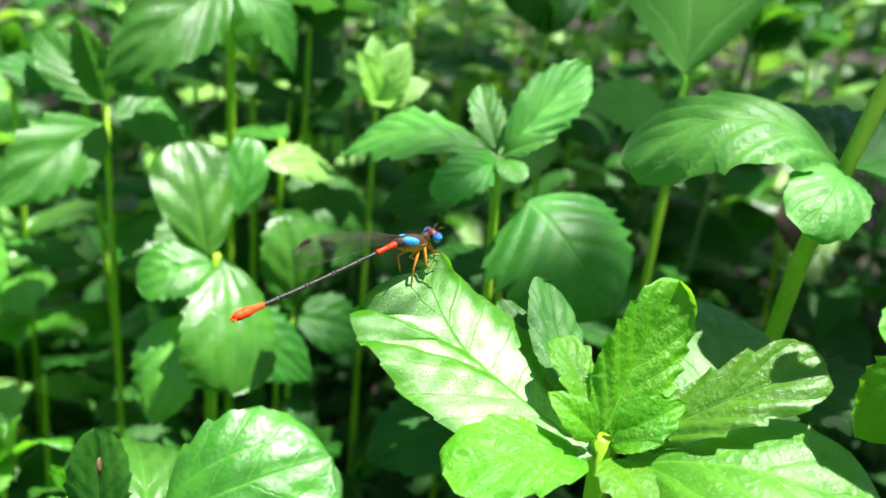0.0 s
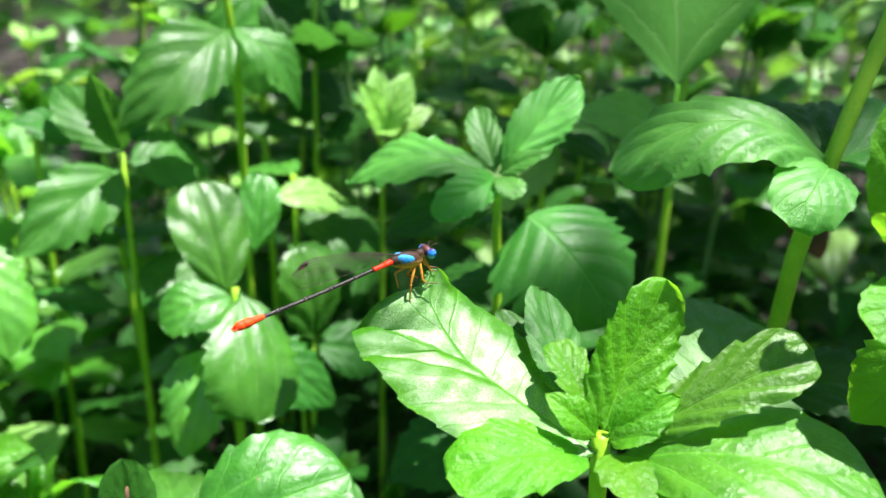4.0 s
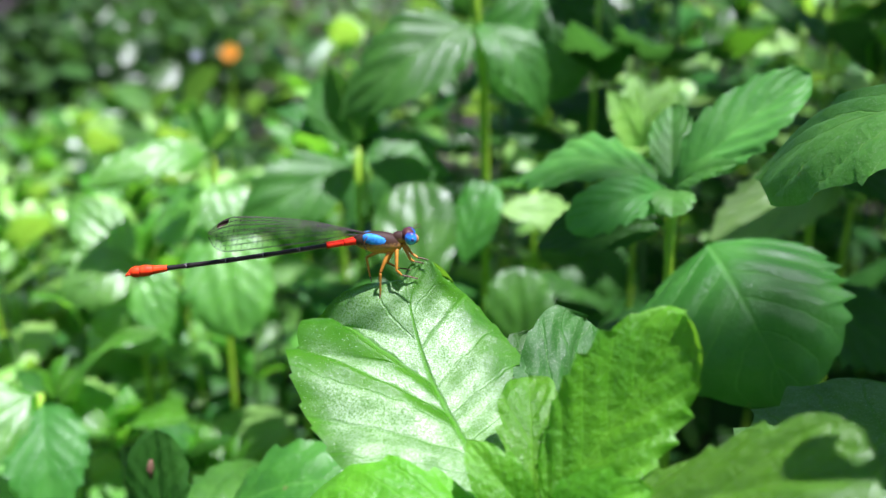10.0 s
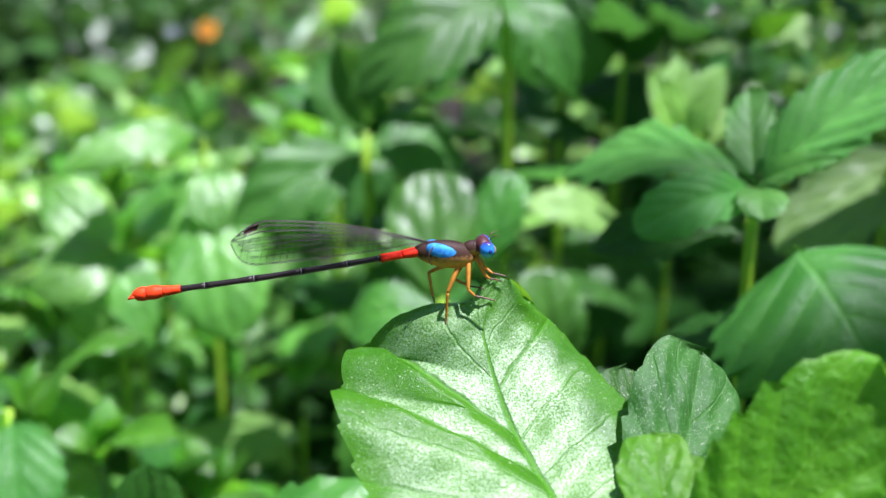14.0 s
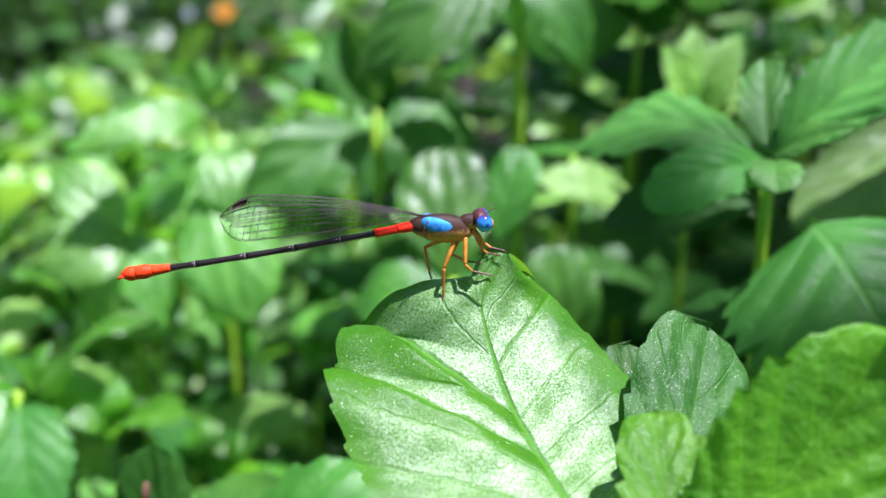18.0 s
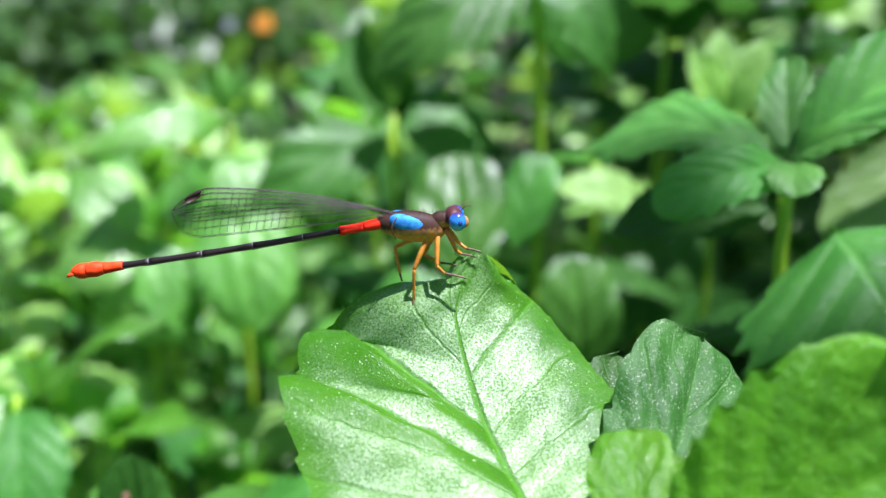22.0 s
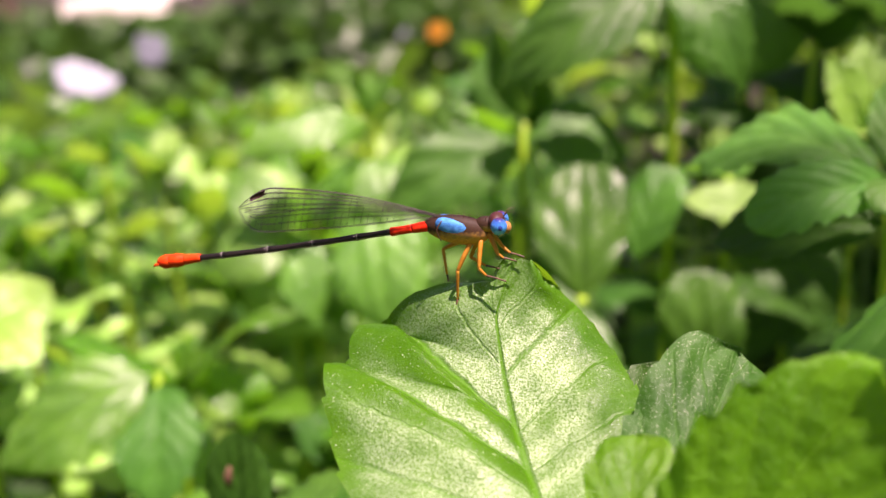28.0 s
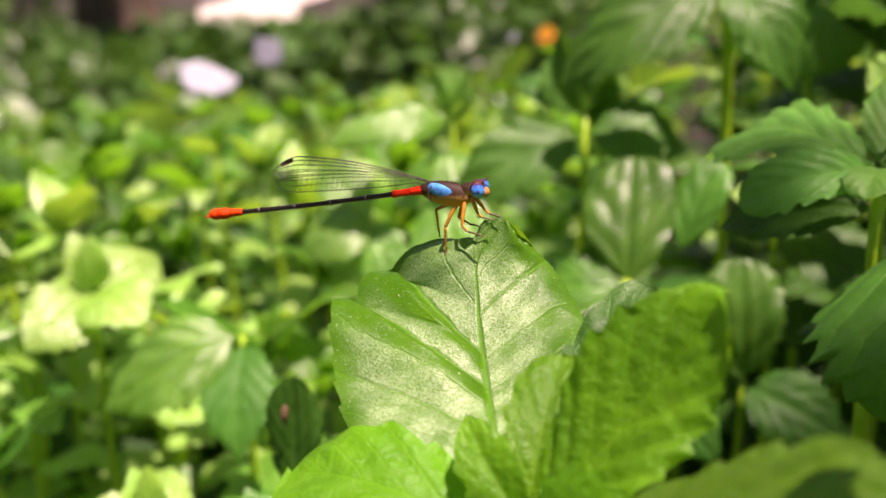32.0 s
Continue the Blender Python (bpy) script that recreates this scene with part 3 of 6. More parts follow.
def add_leaf(pl, base, tip, width, up=(0, -0.35, 1), mat=None, label="", **kw):
    """A leaf of a plant, between two places in cm."""
    g = pl.location
    B, T = cm(*base) - g, cm(*tip) - g
    for k in ("c1", "c2"):
        if k in kw:
            kw[k] = cm(*kw[k]) - g
    if mat not in (LEAF_NEAR, LEAF_YOUNG, LEAF_BROAD, LEAF_FRESH, LEAF_DUSTY, LEAF_MATT, LEAF_HALF_SHADE):
        kw.setdefault("long", 0.016)
        kw["m"] = max(kw.get("m", 14), 18)
    v, f, uv = blade(B, T, width / 100, up, seed=int(abs(tip[0] * 77 + tip[2] * 131)) % 9973, **kw)
    return part("leaf", mesh_from("leaf", v, f, mat or LEAF, uv), pl, None, label)


def add_stem(pl, pts, r0, r1, mat=None, name="stem", sides=8):
    g = pl.location
    line = bend([cm(*p) - g for p in pts], 14)
    k = len(line) - 1
    rad = [(r0 + (r1 - r0) * i / k) / 100 * (1 + 0.1 * math.sin(i * 2.1)) for i in range(k + 1)]
    v, f = tube(line, rad, sides)
    return part(name, mesh_from(name, v, f, mat or STEM), pl)


def start_plant(label, x, y):
    pl = tagged(new("plant"), label, "plant", "leafy undergrowth plants")
    pl.location = (x / 100, y / 100, 0)
    return pl


# ---- ground ----
def ground():
    n, verts, faces = 90, [], []
    for i in range(n + 1):
        for j in range(n + 1):
            fx, fy = i / n * 2 - 1, j / n * 2 - 1
            x, y = 60 * fx * abs(fx) ** 2.2, 60 * fy * abs(fy) ** 2.2
            z = 0.012 * noise.noise(Vector((x * 9, y * 9, 0))) + 0.03 * noise.noise(Vector((x * 1.3, y * 1.3, 4)))
            verts.append((x, y, z - 0.02))
    for i in range(n):
        for j in range(n):
            a = i * (n + 1) + j
            faces.append((a, a + n + 1, a + n + 2, a + 1))
    return tagged(new("ground", mesh_from("ground", verts, faces, SOIL)), "dark brown soil shaded under the plants", "ground", "", "structure")


ground()


# ---- the near plant with the perch ----
def edge_line(knots, n):
    """A smooth line through knots (share of the length, x, y, z in cm), as n places."""
    u = np.linspace(0, 1, n)
    k = np.array(knots)
    q = np.stack([np.interp(u, k[:, 0], k[:, i]) for i in (1, 2, 3)], 1)
    w = np.hanning(11)[1:-1]
    pad = np.concatenate([2 * q[:1] - q[4:0:-1], q, 2 * q[-1:] - q[-2:-6:-1]])
    return np.stack([np.convolve(pad[:, i], w / w.sum(), "valid") for i in range(3)], 1)


def perch_leaf(pl, n=170, m=64):
    """The broad leaf on which the damselfly sits: steep towards its tip, its west half folded along the side veins, its east margin drooping."""
    hub = (1.05, -3.2, -2.55)
    mid = edge_line([(0, *hub), (0.25, 0.68, -2.28, -2.24), (0.5, 0.38, -1.4, -1.94), (0.67, 0.19, -0.83, -1.68), (0.78, 0.06, -0.46, -1.3), (0.885, -0.03, -0.16, -0.9), (0.95, 0.06, 0.0, -0.62), (1, 0.19, 0.1, -0.385)], n)
    west = edge_line([(0, *hub), (0.12, 0.3, -3.15, -2.62), (0.25, -0.55, -2.66, -2.46), (0.36, -1.0, -2.1, -2.14), (0.45, -1.28, -1.66, -1.9), (0.55, -1.5, -1.16, -1.6), (0.61, -1.62, -0.84, -1.37), (0.645, -1.62, -0.64, -1.36), (0.672, -1.43, -0.46, -1.47),
                      (0.695, -1.5, -0.3, -1.38), (0.72, -1.52, -0.14, -1.29), (0.745, -1.44, 0.02, -1.22), (0.768, -1.33, 0.13, -1.22), (0.787, -1.25, 0.2, -1.27), (0.81, -1.22, 0.22, -1.12), (0.85, -0.97, 0.18, -0.85), (0.89, -0.6, 0.16, -0.68), (0.925, -0.3, 0.16, -0.69), (0.95, -0.12, 0.12, -0.74), (0.962, -0.1, 0.1, -0.64), (0.978, -0.06, 0.1, -0.5), (1, 0.03, 0.11, -0.41)], n)
    east = edge_line([(0, *hub), (0.12, 1.2, -2.75, -2.52), (0.28, 1.24, -2.1, -2.2), (0.42, 1.52, -1.62, -2.06), (0.52, 1.64, -1.28, -1.9), (0.62, 1.54, -0.9, -1.66), (0.72, 1.34, -0.44, -1.46), (0.82, 1.08, 0.02, -1.22), (0.89, 0.82, 0.2, -0.98), (0.935, 0.62, 0.2, -0.78), (0.97, 0.5, 0.14, -0.57), (1, 0.36, 0.1, -0.43)], n)
    u = np.linspace(0, 1, n)[:, None]
    v = np.linspace(-1, 1, m + 1)[None, :]
    av = np.abs(v)
    rs = np.random.RandomState(5)
    jag = 1 + 0.030 * ((((u * 17 + rs.rand()) % 1.0) ** 1.5 - 0.4) * np.minimum(1, (1 - u) * 9)) * (av > 0.8)
    reach = (av * jag)[:, :, None]
    flat = mid[:, None, :] + np.where(v[:, :, None] < 0, (west - mid)[:, None, :], (east - mid)[:, None, :]) * reach
    du, dv = np.gradient(flat, axis=0), np.gradient(flat, axis=1)
    nor = np.cross(dv, du)
    nor /= np.linalg.norm(nor, axis=2)[:, :, None] + 1e-9
    nor = np.where(nor[:, :, 2:] < 0, -nor, nor)
    for _ in range(3):
        nor = (nor + np.roll(nor, 1, 1) * (v > -0.97)[:, :, None] + np.roll(nor, -1, 1) * (v < 0.97)[:, :, None])
        nor /= np.linalg.norm(nor, axis=2)[:, :, None]
    s = u - SWEEP * av ** 0.65
    puff = np.zeros_like(s)
    for (a, b), tall in zip(zip(PANELS, PANELS[1:]), (0.08, 0.2, 0.16)):
        fr = np.clip((s - a) / (b - a), 0, 1)
        up, dn = np.clip(fr / 0.55, 0, 1), np.clip((fr - 0.82) / 0.18, 0, 1)
        puff += tall * up * up * (3 - 2 * up) * (0.65 + 0.35 * fr) * (1 - dn * dn * (3 - 2 * dn))
    top = np.clip((s - PANELS[3]) / 0.1, 0, 1)
    puff += 0.09 * top * top * (3 - 2 * top) * np.clip((0.98 - u) / 0.12, 0, 1) * np.sin(np.pi * np.clip(av, 0, 1) ** 1.3) ** 0.8
    end = np.minimum(1, u * 6) * np.minimum(1, (1 - u) * 14 + 0.25)
    west_h = puff * np.clip(av * 3.2, 0, 1) * (1 - 0.25 * av) + 0.06 * np.sin(np.pi * av)
    ribs = (u - 0.12 * av) * 7
    east_h = 0.1 * np.sin(np.pi * np.clip(av, 0, 1) ** 1.7) * np.clip(av * 4, 0, 1) + 0.005 * np.sin(2 * np.pi * ribs) * np.clip(av * 3, 0, 1)
    h = np.where(v < 0, west_h, east_h) * end
    h += 0.012 * np.sin(u * 41 + v * 9) * av + 0.008 * np.sin(u * 67 - v * 15 + 1)
    out = (flat + nor * h[:, :, None]).reshape(-1, 3)
    verts = [cm(*p) - pl.location for p in out]
    k = m + 1
    faces = [(i * k + j, i * k + j + 1, (i + 1) * k + j + 1, (i + 1) * k + j) for i in range(n - 1) for j in range(m)]
    uvs = np.stack(np.broadcast_arrays(v * 0.5 + 0.5, u), 2).reshape(-1, 2)
    return part("leaf", mesh_from("leaf", verts, faces, LEAF_PERCH, uvs), pl, None, "broad sunlit glossy leaf with deep veins and a raised tip")


A = start_plant("bright green plant with glossy toothed leaves, perch of the damselfly", 1.5, -2.6)
add_stem(A, [(1.5, -2.6, -30), (1.9, -2.4, -18), (1.5, -2.9, -8), (1.15, -3.15, -2.3)], 0.2, 0.14)
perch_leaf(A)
add_leaf(A, (1.0, -3.1, -2.66), (-1.42, -2.62, -2.42), 1.3, (0, -0.4, 0.9), LEAF_FRESH, "short rounded leaf with a scalloped edge", bulge=0.12, tooth=0.12, teeth=5, a=0.5, b=0.3, n=44, m=20, quilt=0.03, ribs=4)
add_leaf(A, (1.2, -3.1, -2.35), (2.70, -2.8, -0.14), 1.3, (-0.5, -0.78, 0.36), LEAF_FRESH, "upright young leaf with white hairs", bulge=-0.05, fold=0.42, tooth=0.11, teeth=8, a=0.55, b=0.5, n=70, m=26, quilt=0.03, ribs=5, wave=0.05)
add_leaf(A, (1.1, -2.95, -2.3), (1.24, -1.84, -1.24), 0.75, (-0.1, -0.9, 0.5), LEAF_FRESH, "", fold=0.25, tooth=0.2, teeth=4, n=36, m=16, quilt=0.04, b=0.32, a=0.55)
add_leaf(A, (1.2, -3.25, -2.3), (2.12, -3.8, -1.62), 0.75, (-0.3, -0.6, 0.7), LEAF_FRESH, "", fold=0.3, tooth=0.2, teeth=4, n=36, m=16, quilt=0.04)
add_leaf(A, (1.05, -3.15, -2.3), (0.42, -2.6, -1.6), 0.6, (-0.2, -0.8, 0.5), LEAF_FRESH, "", fold=0.3, tooth=0.16, teeth=4, n=30, m=14, quilt=0.03)
add_leaf(A, (1.15, -3.3, -2.35), (1.6, -3.95, -2.05), 0.45, (-0.2, -0.5, 0.8), LEAF_FRESH, "", fold=0.35, n=24, m=10)
add_leaf(A, (1.15, -3.4, -2.5), (0.75, -4.7, -2.75), 1.1, (0, -0.2, 1), LEAF_FRESH, "", bulge=0.1, tooth=0.12, teeth=4, n=36, m=16, quilt=0.03)
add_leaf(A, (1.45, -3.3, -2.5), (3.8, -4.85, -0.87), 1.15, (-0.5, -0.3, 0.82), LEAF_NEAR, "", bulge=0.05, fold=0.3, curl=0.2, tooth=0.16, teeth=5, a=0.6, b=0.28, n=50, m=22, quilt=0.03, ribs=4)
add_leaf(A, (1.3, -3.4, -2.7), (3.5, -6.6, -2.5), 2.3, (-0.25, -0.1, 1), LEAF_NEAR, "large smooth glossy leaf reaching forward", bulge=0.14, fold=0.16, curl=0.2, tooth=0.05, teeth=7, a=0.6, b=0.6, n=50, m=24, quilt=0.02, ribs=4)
add_leaf(A, (4.0, -3.2, -3.6), (6.9, -0.55, -2.35), 3.2, (-0.35, -0.55, 0.76), LEAF_DUSTY, "broad dusty leaf with a scalloped edge in half shade", bulge=0.1, fold=0.08, curl=0.28, tooth=0.16, teeth=6, a=0.45, b=0.4, n=54, m=26, quilt=0.03)
# Both leaves take the darkened tone in place of shade behind the perch.
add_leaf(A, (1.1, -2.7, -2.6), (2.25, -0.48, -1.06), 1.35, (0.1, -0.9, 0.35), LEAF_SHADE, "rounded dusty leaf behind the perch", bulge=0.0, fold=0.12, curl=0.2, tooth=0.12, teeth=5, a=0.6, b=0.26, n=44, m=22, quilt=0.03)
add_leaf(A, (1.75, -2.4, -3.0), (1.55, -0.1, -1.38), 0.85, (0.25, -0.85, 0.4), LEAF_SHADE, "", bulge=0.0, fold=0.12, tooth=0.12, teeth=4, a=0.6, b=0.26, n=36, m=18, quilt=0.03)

# ---- plants round it ----
B = start_plant("leafy plant with a rosette of toothed leaves at its top", 5.8, 4.6)
add_stem(B, [(5.8, 4.6, -30), (5.4, 4.3, -14), (5.1, 4.55, -0.6)], 0.17, 0.11)
add_leaf(B, (5.1, 4.5, -0.5), (7.5, 4.5, 1.53), 1.35, (-0.6, -0.7, 0.5), LEAF_MATT, a=0.8, b=0.75, bulge=0.05, fold=0.3, quilt=0.035, n=44, m=18, tooth=0.12, teeth=9)
add_leaf(B, (5.1, 4.6, -0.5), (5.5, 6.0, 0.78), 0.85, (-0.5, -0.9, 0.2), LEAF_MATT, bulge=0.0, fold=0.25, quilt=0.04, n=34, m=14, tooth=0.14, teeth=6, b=0.5)
add_leaf(B, (5.0, 4.6, -0.55), (2.85, 7.6, -1.1), 1.75, (0, -0.55, 0.85), LEAF_MATT, bulge=0.18, fold=0.15, curl=0.25, quilt=0.035, n=44, m=18, tooth=0.16, teeth=7, b=0.6)
add_leaf(B, (5.0, 4.4, -0.6), (3.1, 4.3, -1.15), 1.0, (0.05, -0.75, 0.75), LEAF_MATT, bulge=0.2, fold=0.25, curl=0.25, quilt=0.04, n=40, m=16, tooth=0.16, teeth=6, b=0.5)
add_leaf(B, (5.1, 4.4, -0.55), (4.75, 3.5, -0.8), 0.75, (-0.2, -0.4, 0.9), LEAF_MATT, bulge=0.16, fold=0.25, quilt=0.04, n=32, m=14, tooth=0.14, teeth=5, b=0.4)
add_leaf(B, (5.1, 4.5, -0.5), (5.9, 3.6, 0.1), 0.6, (-0.4, -0.5, 0.8), LEAF_MATT, bulge=0.08, fold=0.3, quilt=0.04, n=30, m=14, tooth=0.12, teeth=5)
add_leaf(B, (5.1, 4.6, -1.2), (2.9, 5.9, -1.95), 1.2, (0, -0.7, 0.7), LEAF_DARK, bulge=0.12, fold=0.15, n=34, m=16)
add_leaf(B, (5.6, 4.1, -1.4), (6.3, 1.6, -3.5), 3.7, (-0.3, -0.72, 0.62), LEAF_HALF_SHADE, "broad dark green leaf in the shade", bulge=0.14, fold=-0.04, curl=0.3, tooth=0.13, teeth=8, a=0.34, b=0.5, n=80, m=28, quilt=0.03, sweep=-0.05)
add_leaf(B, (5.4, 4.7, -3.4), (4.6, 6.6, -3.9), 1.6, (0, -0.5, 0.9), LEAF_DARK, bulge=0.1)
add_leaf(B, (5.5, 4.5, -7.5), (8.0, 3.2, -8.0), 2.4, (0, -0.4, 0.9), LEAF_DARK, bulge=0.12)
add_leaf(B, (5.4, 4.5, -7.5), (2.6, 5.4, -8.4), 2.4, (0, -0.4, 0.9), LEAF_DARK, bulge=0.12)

C = start_plant("tall plant with thick pale stem and drooping toothed leaves", 7.4, -0.4)
add_stem(C, [(7.4, -0.4, -30), (7.7, -0.8, -14), (8.1, -1.3, -3), (8.4, -1.75, 0.65), (9.4, -1.9, 3.4), (10.6, -2.3, 7.5)], 0.24, 0.15)
add_leaf(C, (8.35, -1.75, 0.65), (5.05, 0.85, 0.4), 2.3, (0.1, -0.55, 0.8), LEAF_MATT, "arched leaf with a wavy toothed edge", bulge=0.3, fold=0.0, curl=0.25, tooth=0.1, teeth=5, a=0.5, b=0.4, n=40, m=18, quilt=0.05)
add_leaf(C, (8.3, -1.8, 0.6), (6.0, -2.65, 0.1), 1.5, (-0.2, -0.5, 0.85), LEAF_MATT, bulge=0.2, fold=0.0, curl=0.25, tooth=0.12, teeth=4, a=0.5, b=0.35, n=32, m=14, quilt=0.05)
add_leaf(C, (8.5, -1.75, 0.7), (12.0, -2.6, 0.2), 2.6, (-0.1, -0.4, 0.9), LEAF_MATT, bulge=0.22, fold=0.15, quilt=0.05, n=36, m=14)
add_leaf(C, (8.5, -1.7, 0.75), (10.4, 0.9, 1.0), 2.0, (-0.3, -0.5, 0.8), LEAF_DARK, bulge=0.15, fold=0.2, quilt=0.05)
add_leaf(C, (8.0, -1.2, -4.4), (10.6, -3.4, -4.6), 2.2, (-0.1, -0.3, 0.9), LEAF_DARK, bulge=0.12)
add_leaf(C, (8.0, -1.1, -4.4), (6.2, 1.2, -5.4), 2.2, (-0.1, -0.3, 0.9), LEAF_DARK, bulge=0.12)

D = start_plant("tall plant with one large smooth light green leaf", 11.6, 5.2)
add_stem(D, [(11.6, 5.2, -30), (11.4, 5.0, -12), (12.2, 5.5, -2.6), (13.3, 6.1, 3), (14.2, 6.6, 8)], 0.15, 0.1)
add_leaf(D, (11.1, 4.6, 0.2), (11.6, 6.6, 6.6), 6.2, (-0.1, -0.95, 0.35), LEAF_BROAD, "large smooth leaf with a pale midrib", bulge=0.06, fold=0.2, curl=0.1, tooth=0.0, a=0.85, b=0.5, n=36, m=16, quilt=0.006, petiole=0.12)
add_leaf(D, (12.6, 5.7, -1.0), (10.4, 7.8, -0.2), 1.7, (-0.3, -0.6, 0.7), LEAF_PALE, bulge=0.2, fold=0.1)

E_ = start_plant("leafy plant with rounded bright green leaves", 6.6, -5.8)
add_stem(E_, [(6.6, -5.8, -30), (6.3, -5.7, -12), (5.8, -5.7, -1.0), (5.4, -5.6, 1.2)], 0.15, 0.1)
add_leaf(E_, (5.75, -5.85, -0.05), (3.6, -5.85, -0.22), 1.4, (-0.4, -0.45, 0.8), LEAF_FRESH, bulge=0.12, fold=0.1, a=0.5, b=0.32, n=40, m=18, tooth=0.08)
add_leaf(E_, (5.3, -5.6, 0.5), (4.6, -5.2, 3.1), 1.7, (-0.7, -0.5, 0.45), LEAF_FRESH, bulge=0.1, fold=0.2, a=0.5, b=0.5, n=40, m=18, tooth=0.05)
add_leaf(E_, (5.8, -5.7, -0.8), (5.0, -5.0, -2.4), 1.4, (-0.5, -0.5, 0.7), LEAF_FRESH, bulge=0.12, fold=0.1, n=36, m=16)

F = start_plant("low plant with a broad sunlit leaf and a small scarred leaf", -3.4, 3.6)
add_stem(F, [(-3.4, 3.6, -30), (-3.6, 3.3, -16), (-3.5, 3.4, -6.6)], 0.15, 0.1)
add_leaf(F, (-3.4, 3.2, -6.5), (-0.3, 2.2, -5.4), 2.9, (-0.15, -0.6, 0.75), LEAF, "", bulge=0.14, fold=0.05, curl=0.2, tooth=0.08, teeth=6, a=0.5, b=0.4, n=36, m=16, quilt=0.03)
scarred = add_leaf(F, (-4.35, 3.5, -6.6), (-4.3, 3.75, -4.45), 1.15, (-0.1, -0.95, 0.3), LEAF_DARK, "small upright leaf with a brown scar", bulge=-0.02, fold=0.2, tooth=0.12, teeth=6, a=0.5, b=0.5, n=30, m=14, quilt=0.03)
v, f = tube([cm(-4.36, 3.36, -5.2) - F.location, cm(-4.37, 3.38, -5.02) - F.location, cm(-4.35, 3.41, -4.86) - F.location], [(0.0003, 0.0002), (0.0008, 0.0003), (0.0004, 0.0002)], 8)
part("scar", mesh_from("scar", v, f, SPOT), scarred)
add_leaf(F, (-3.5, 3.3, -6.9), (-5.6, 1.2, -7.4), 2.0, (0, -0.5, 0.85), LEAF, bulge=0.12)
add_leaf(F, (-3.5, 3.4, -6.8), (-2.8, 6.2, -6.6), 2.0, (0, -0.5, 0.85), LEAF, bulge=0.12)
add_leaf(F, (-1.2, 5.4, -8.6), (0.2, 2.4, -6.9), 2.6, (-0.2, -0.6, 0.75), LEAF_DUSTY, "smooth dark green leaf in the shade", bulge=0.12, fold=0.05, curl=0.2, tooth=0.06, teeth=7, a=0.5, b=0.45, n=44, m=18, quilt=0.02)
add_leaf(F, (-3.5, 3.4, -10.5), (-1.2, 4.6, -10.6), 2.6, (0, -0.5, 0.85), LEAF_DARK, bulge=0.12)

G = start_plant("leafy plant with oval glossy paired leaves in clear sunlight", 1.2, 10.9)
add_stem(G, [(1.2, 10.9, -30), (0.9, 10.8, -16), (1.0, 10.7, -4.6)], 0.15, 0.1)
add_leaf(G, (1.0, 11.3, -5.0), (0.93, 13.0, -2.15), 2.2, (-0.1, -0.85, 0.5), LEAF, "oval glossy leaf with strong lengthwise veins", bulge=0.08, fold=0.12, tooth=0.04, a=0.6, b=0.38, n=36, m=18, quilt=0.03, ribs=3)
add_leaf(G, (2.2, 12.0, -4.2), (2.95, 12.9, -2.15), 1.25, (-0.2, -0.8, 0.5), LEAF, bulge=0.06, fold=0.2, tooth=0.05, a=0.6, b=0.4, n=32, m=14, quilt=0.03, ribs=3)
add_leaf(G, (0.9, 10.6, -4.8), (-1.1, 10.9, -5.2), 1.6, (-0.1, -0.6, 0.8), LEAF, bulge=0.14, fold=0.15, a=0.6, b=0.4, n=32, m=14, quilt=0.03)
add_leaf(G, (1.0, 10.4, -4.6), (0.35, 8.2, -7.4), 2.7, (0, -0.9, 0.45), LEAF, bulge=0.12, fold=-0.05, a=0.6, b=0.38, n=34, m=16, quilt=0.02, ribs=3)
add_leaf(G, (0.1, 10.7, -6.1), (-1.1, 9.8, -8.8), 1.9, (-0.2, -0.6, 0.8), LEAF_SUNNY, bulge=0.12, fold=0.1, n=32, m=14)
add_leaf(G, (1.1, 10.6, -6.4), (3.2, 9.3, -8.3), 2.0, (0.2, -0.85, 0.4), LEAF_DARK, bulge=0.12)

H = start_plant("small plant with an oval striped glossy leaf", 3.9, 12.0)
add_stem(H, [(3.9, 12.0, -30), (3.7, 11.8, -16), (3.8, 11.6, -7.3)], 0.12, 0.08)
add_leaf(H, (3.8, 11.5, -7.2), (3.6, 12.0, -4.3), 1.9, (-0.1, -0.95, 0.3), LEAF, "oval leaf striped by reflected light", bulge=0.1, fold=0.1, a=0.55, b=0.4, n=32, m=16, quilt=0.03, ribs=3)
add_leaf(H, (3.8, 11.6, -7.4), (6.2, 11.0, -8.4), 1.9, (0.1, -0.7, 0.6), LEAF_DARK, bulge=0.1)
add_leaf(H, (3.8, 11.6, -7.6), (2.0, 12.8, -8.6), 1.9, (0, -0.7, 0.6), LEAF_DARK, bulge=0.1)

I_ = start_plant("slender plant with a pale yellowish leaf in sunlight", 4.8, 14.2)
add_stem(I_, [(4.8, 14.2, -30), (4.6, 14.0, -14), (4.4, 13.8, -2.6)], 0.12, 0.08)
add_leaf(I_, (3.1, 12.6, -2.9), (6.1, 13.2, -3.7), 1.3, (0, -0.6, 0.8), LEAF_PALE, "pale yellow-green leaf", bulge=0.1, fold=0.1)
add_leaf(I_, (4.4, 13.8, -4.0), (7.4, 12.9, -5.6), 2.2, (0, -0.6, 0.8), LEAF_DARK, bulge=0.1)
add_leaf(I_, (4.4, 13.9, -2.7), (4.0, 16.6, -3.2), 2.0, (0, -0.5, 0.8), LEAF, bulge=0.1)

J = start_plant("plant with a tuft of sunlit yellow-green leaves", 7.2, 12.9)
add_stem(J, [(7.2, 12.9, -30), (7.0, 12.8, -14), (7.0, 12.7, -1.6)], 0.12, 0.08)
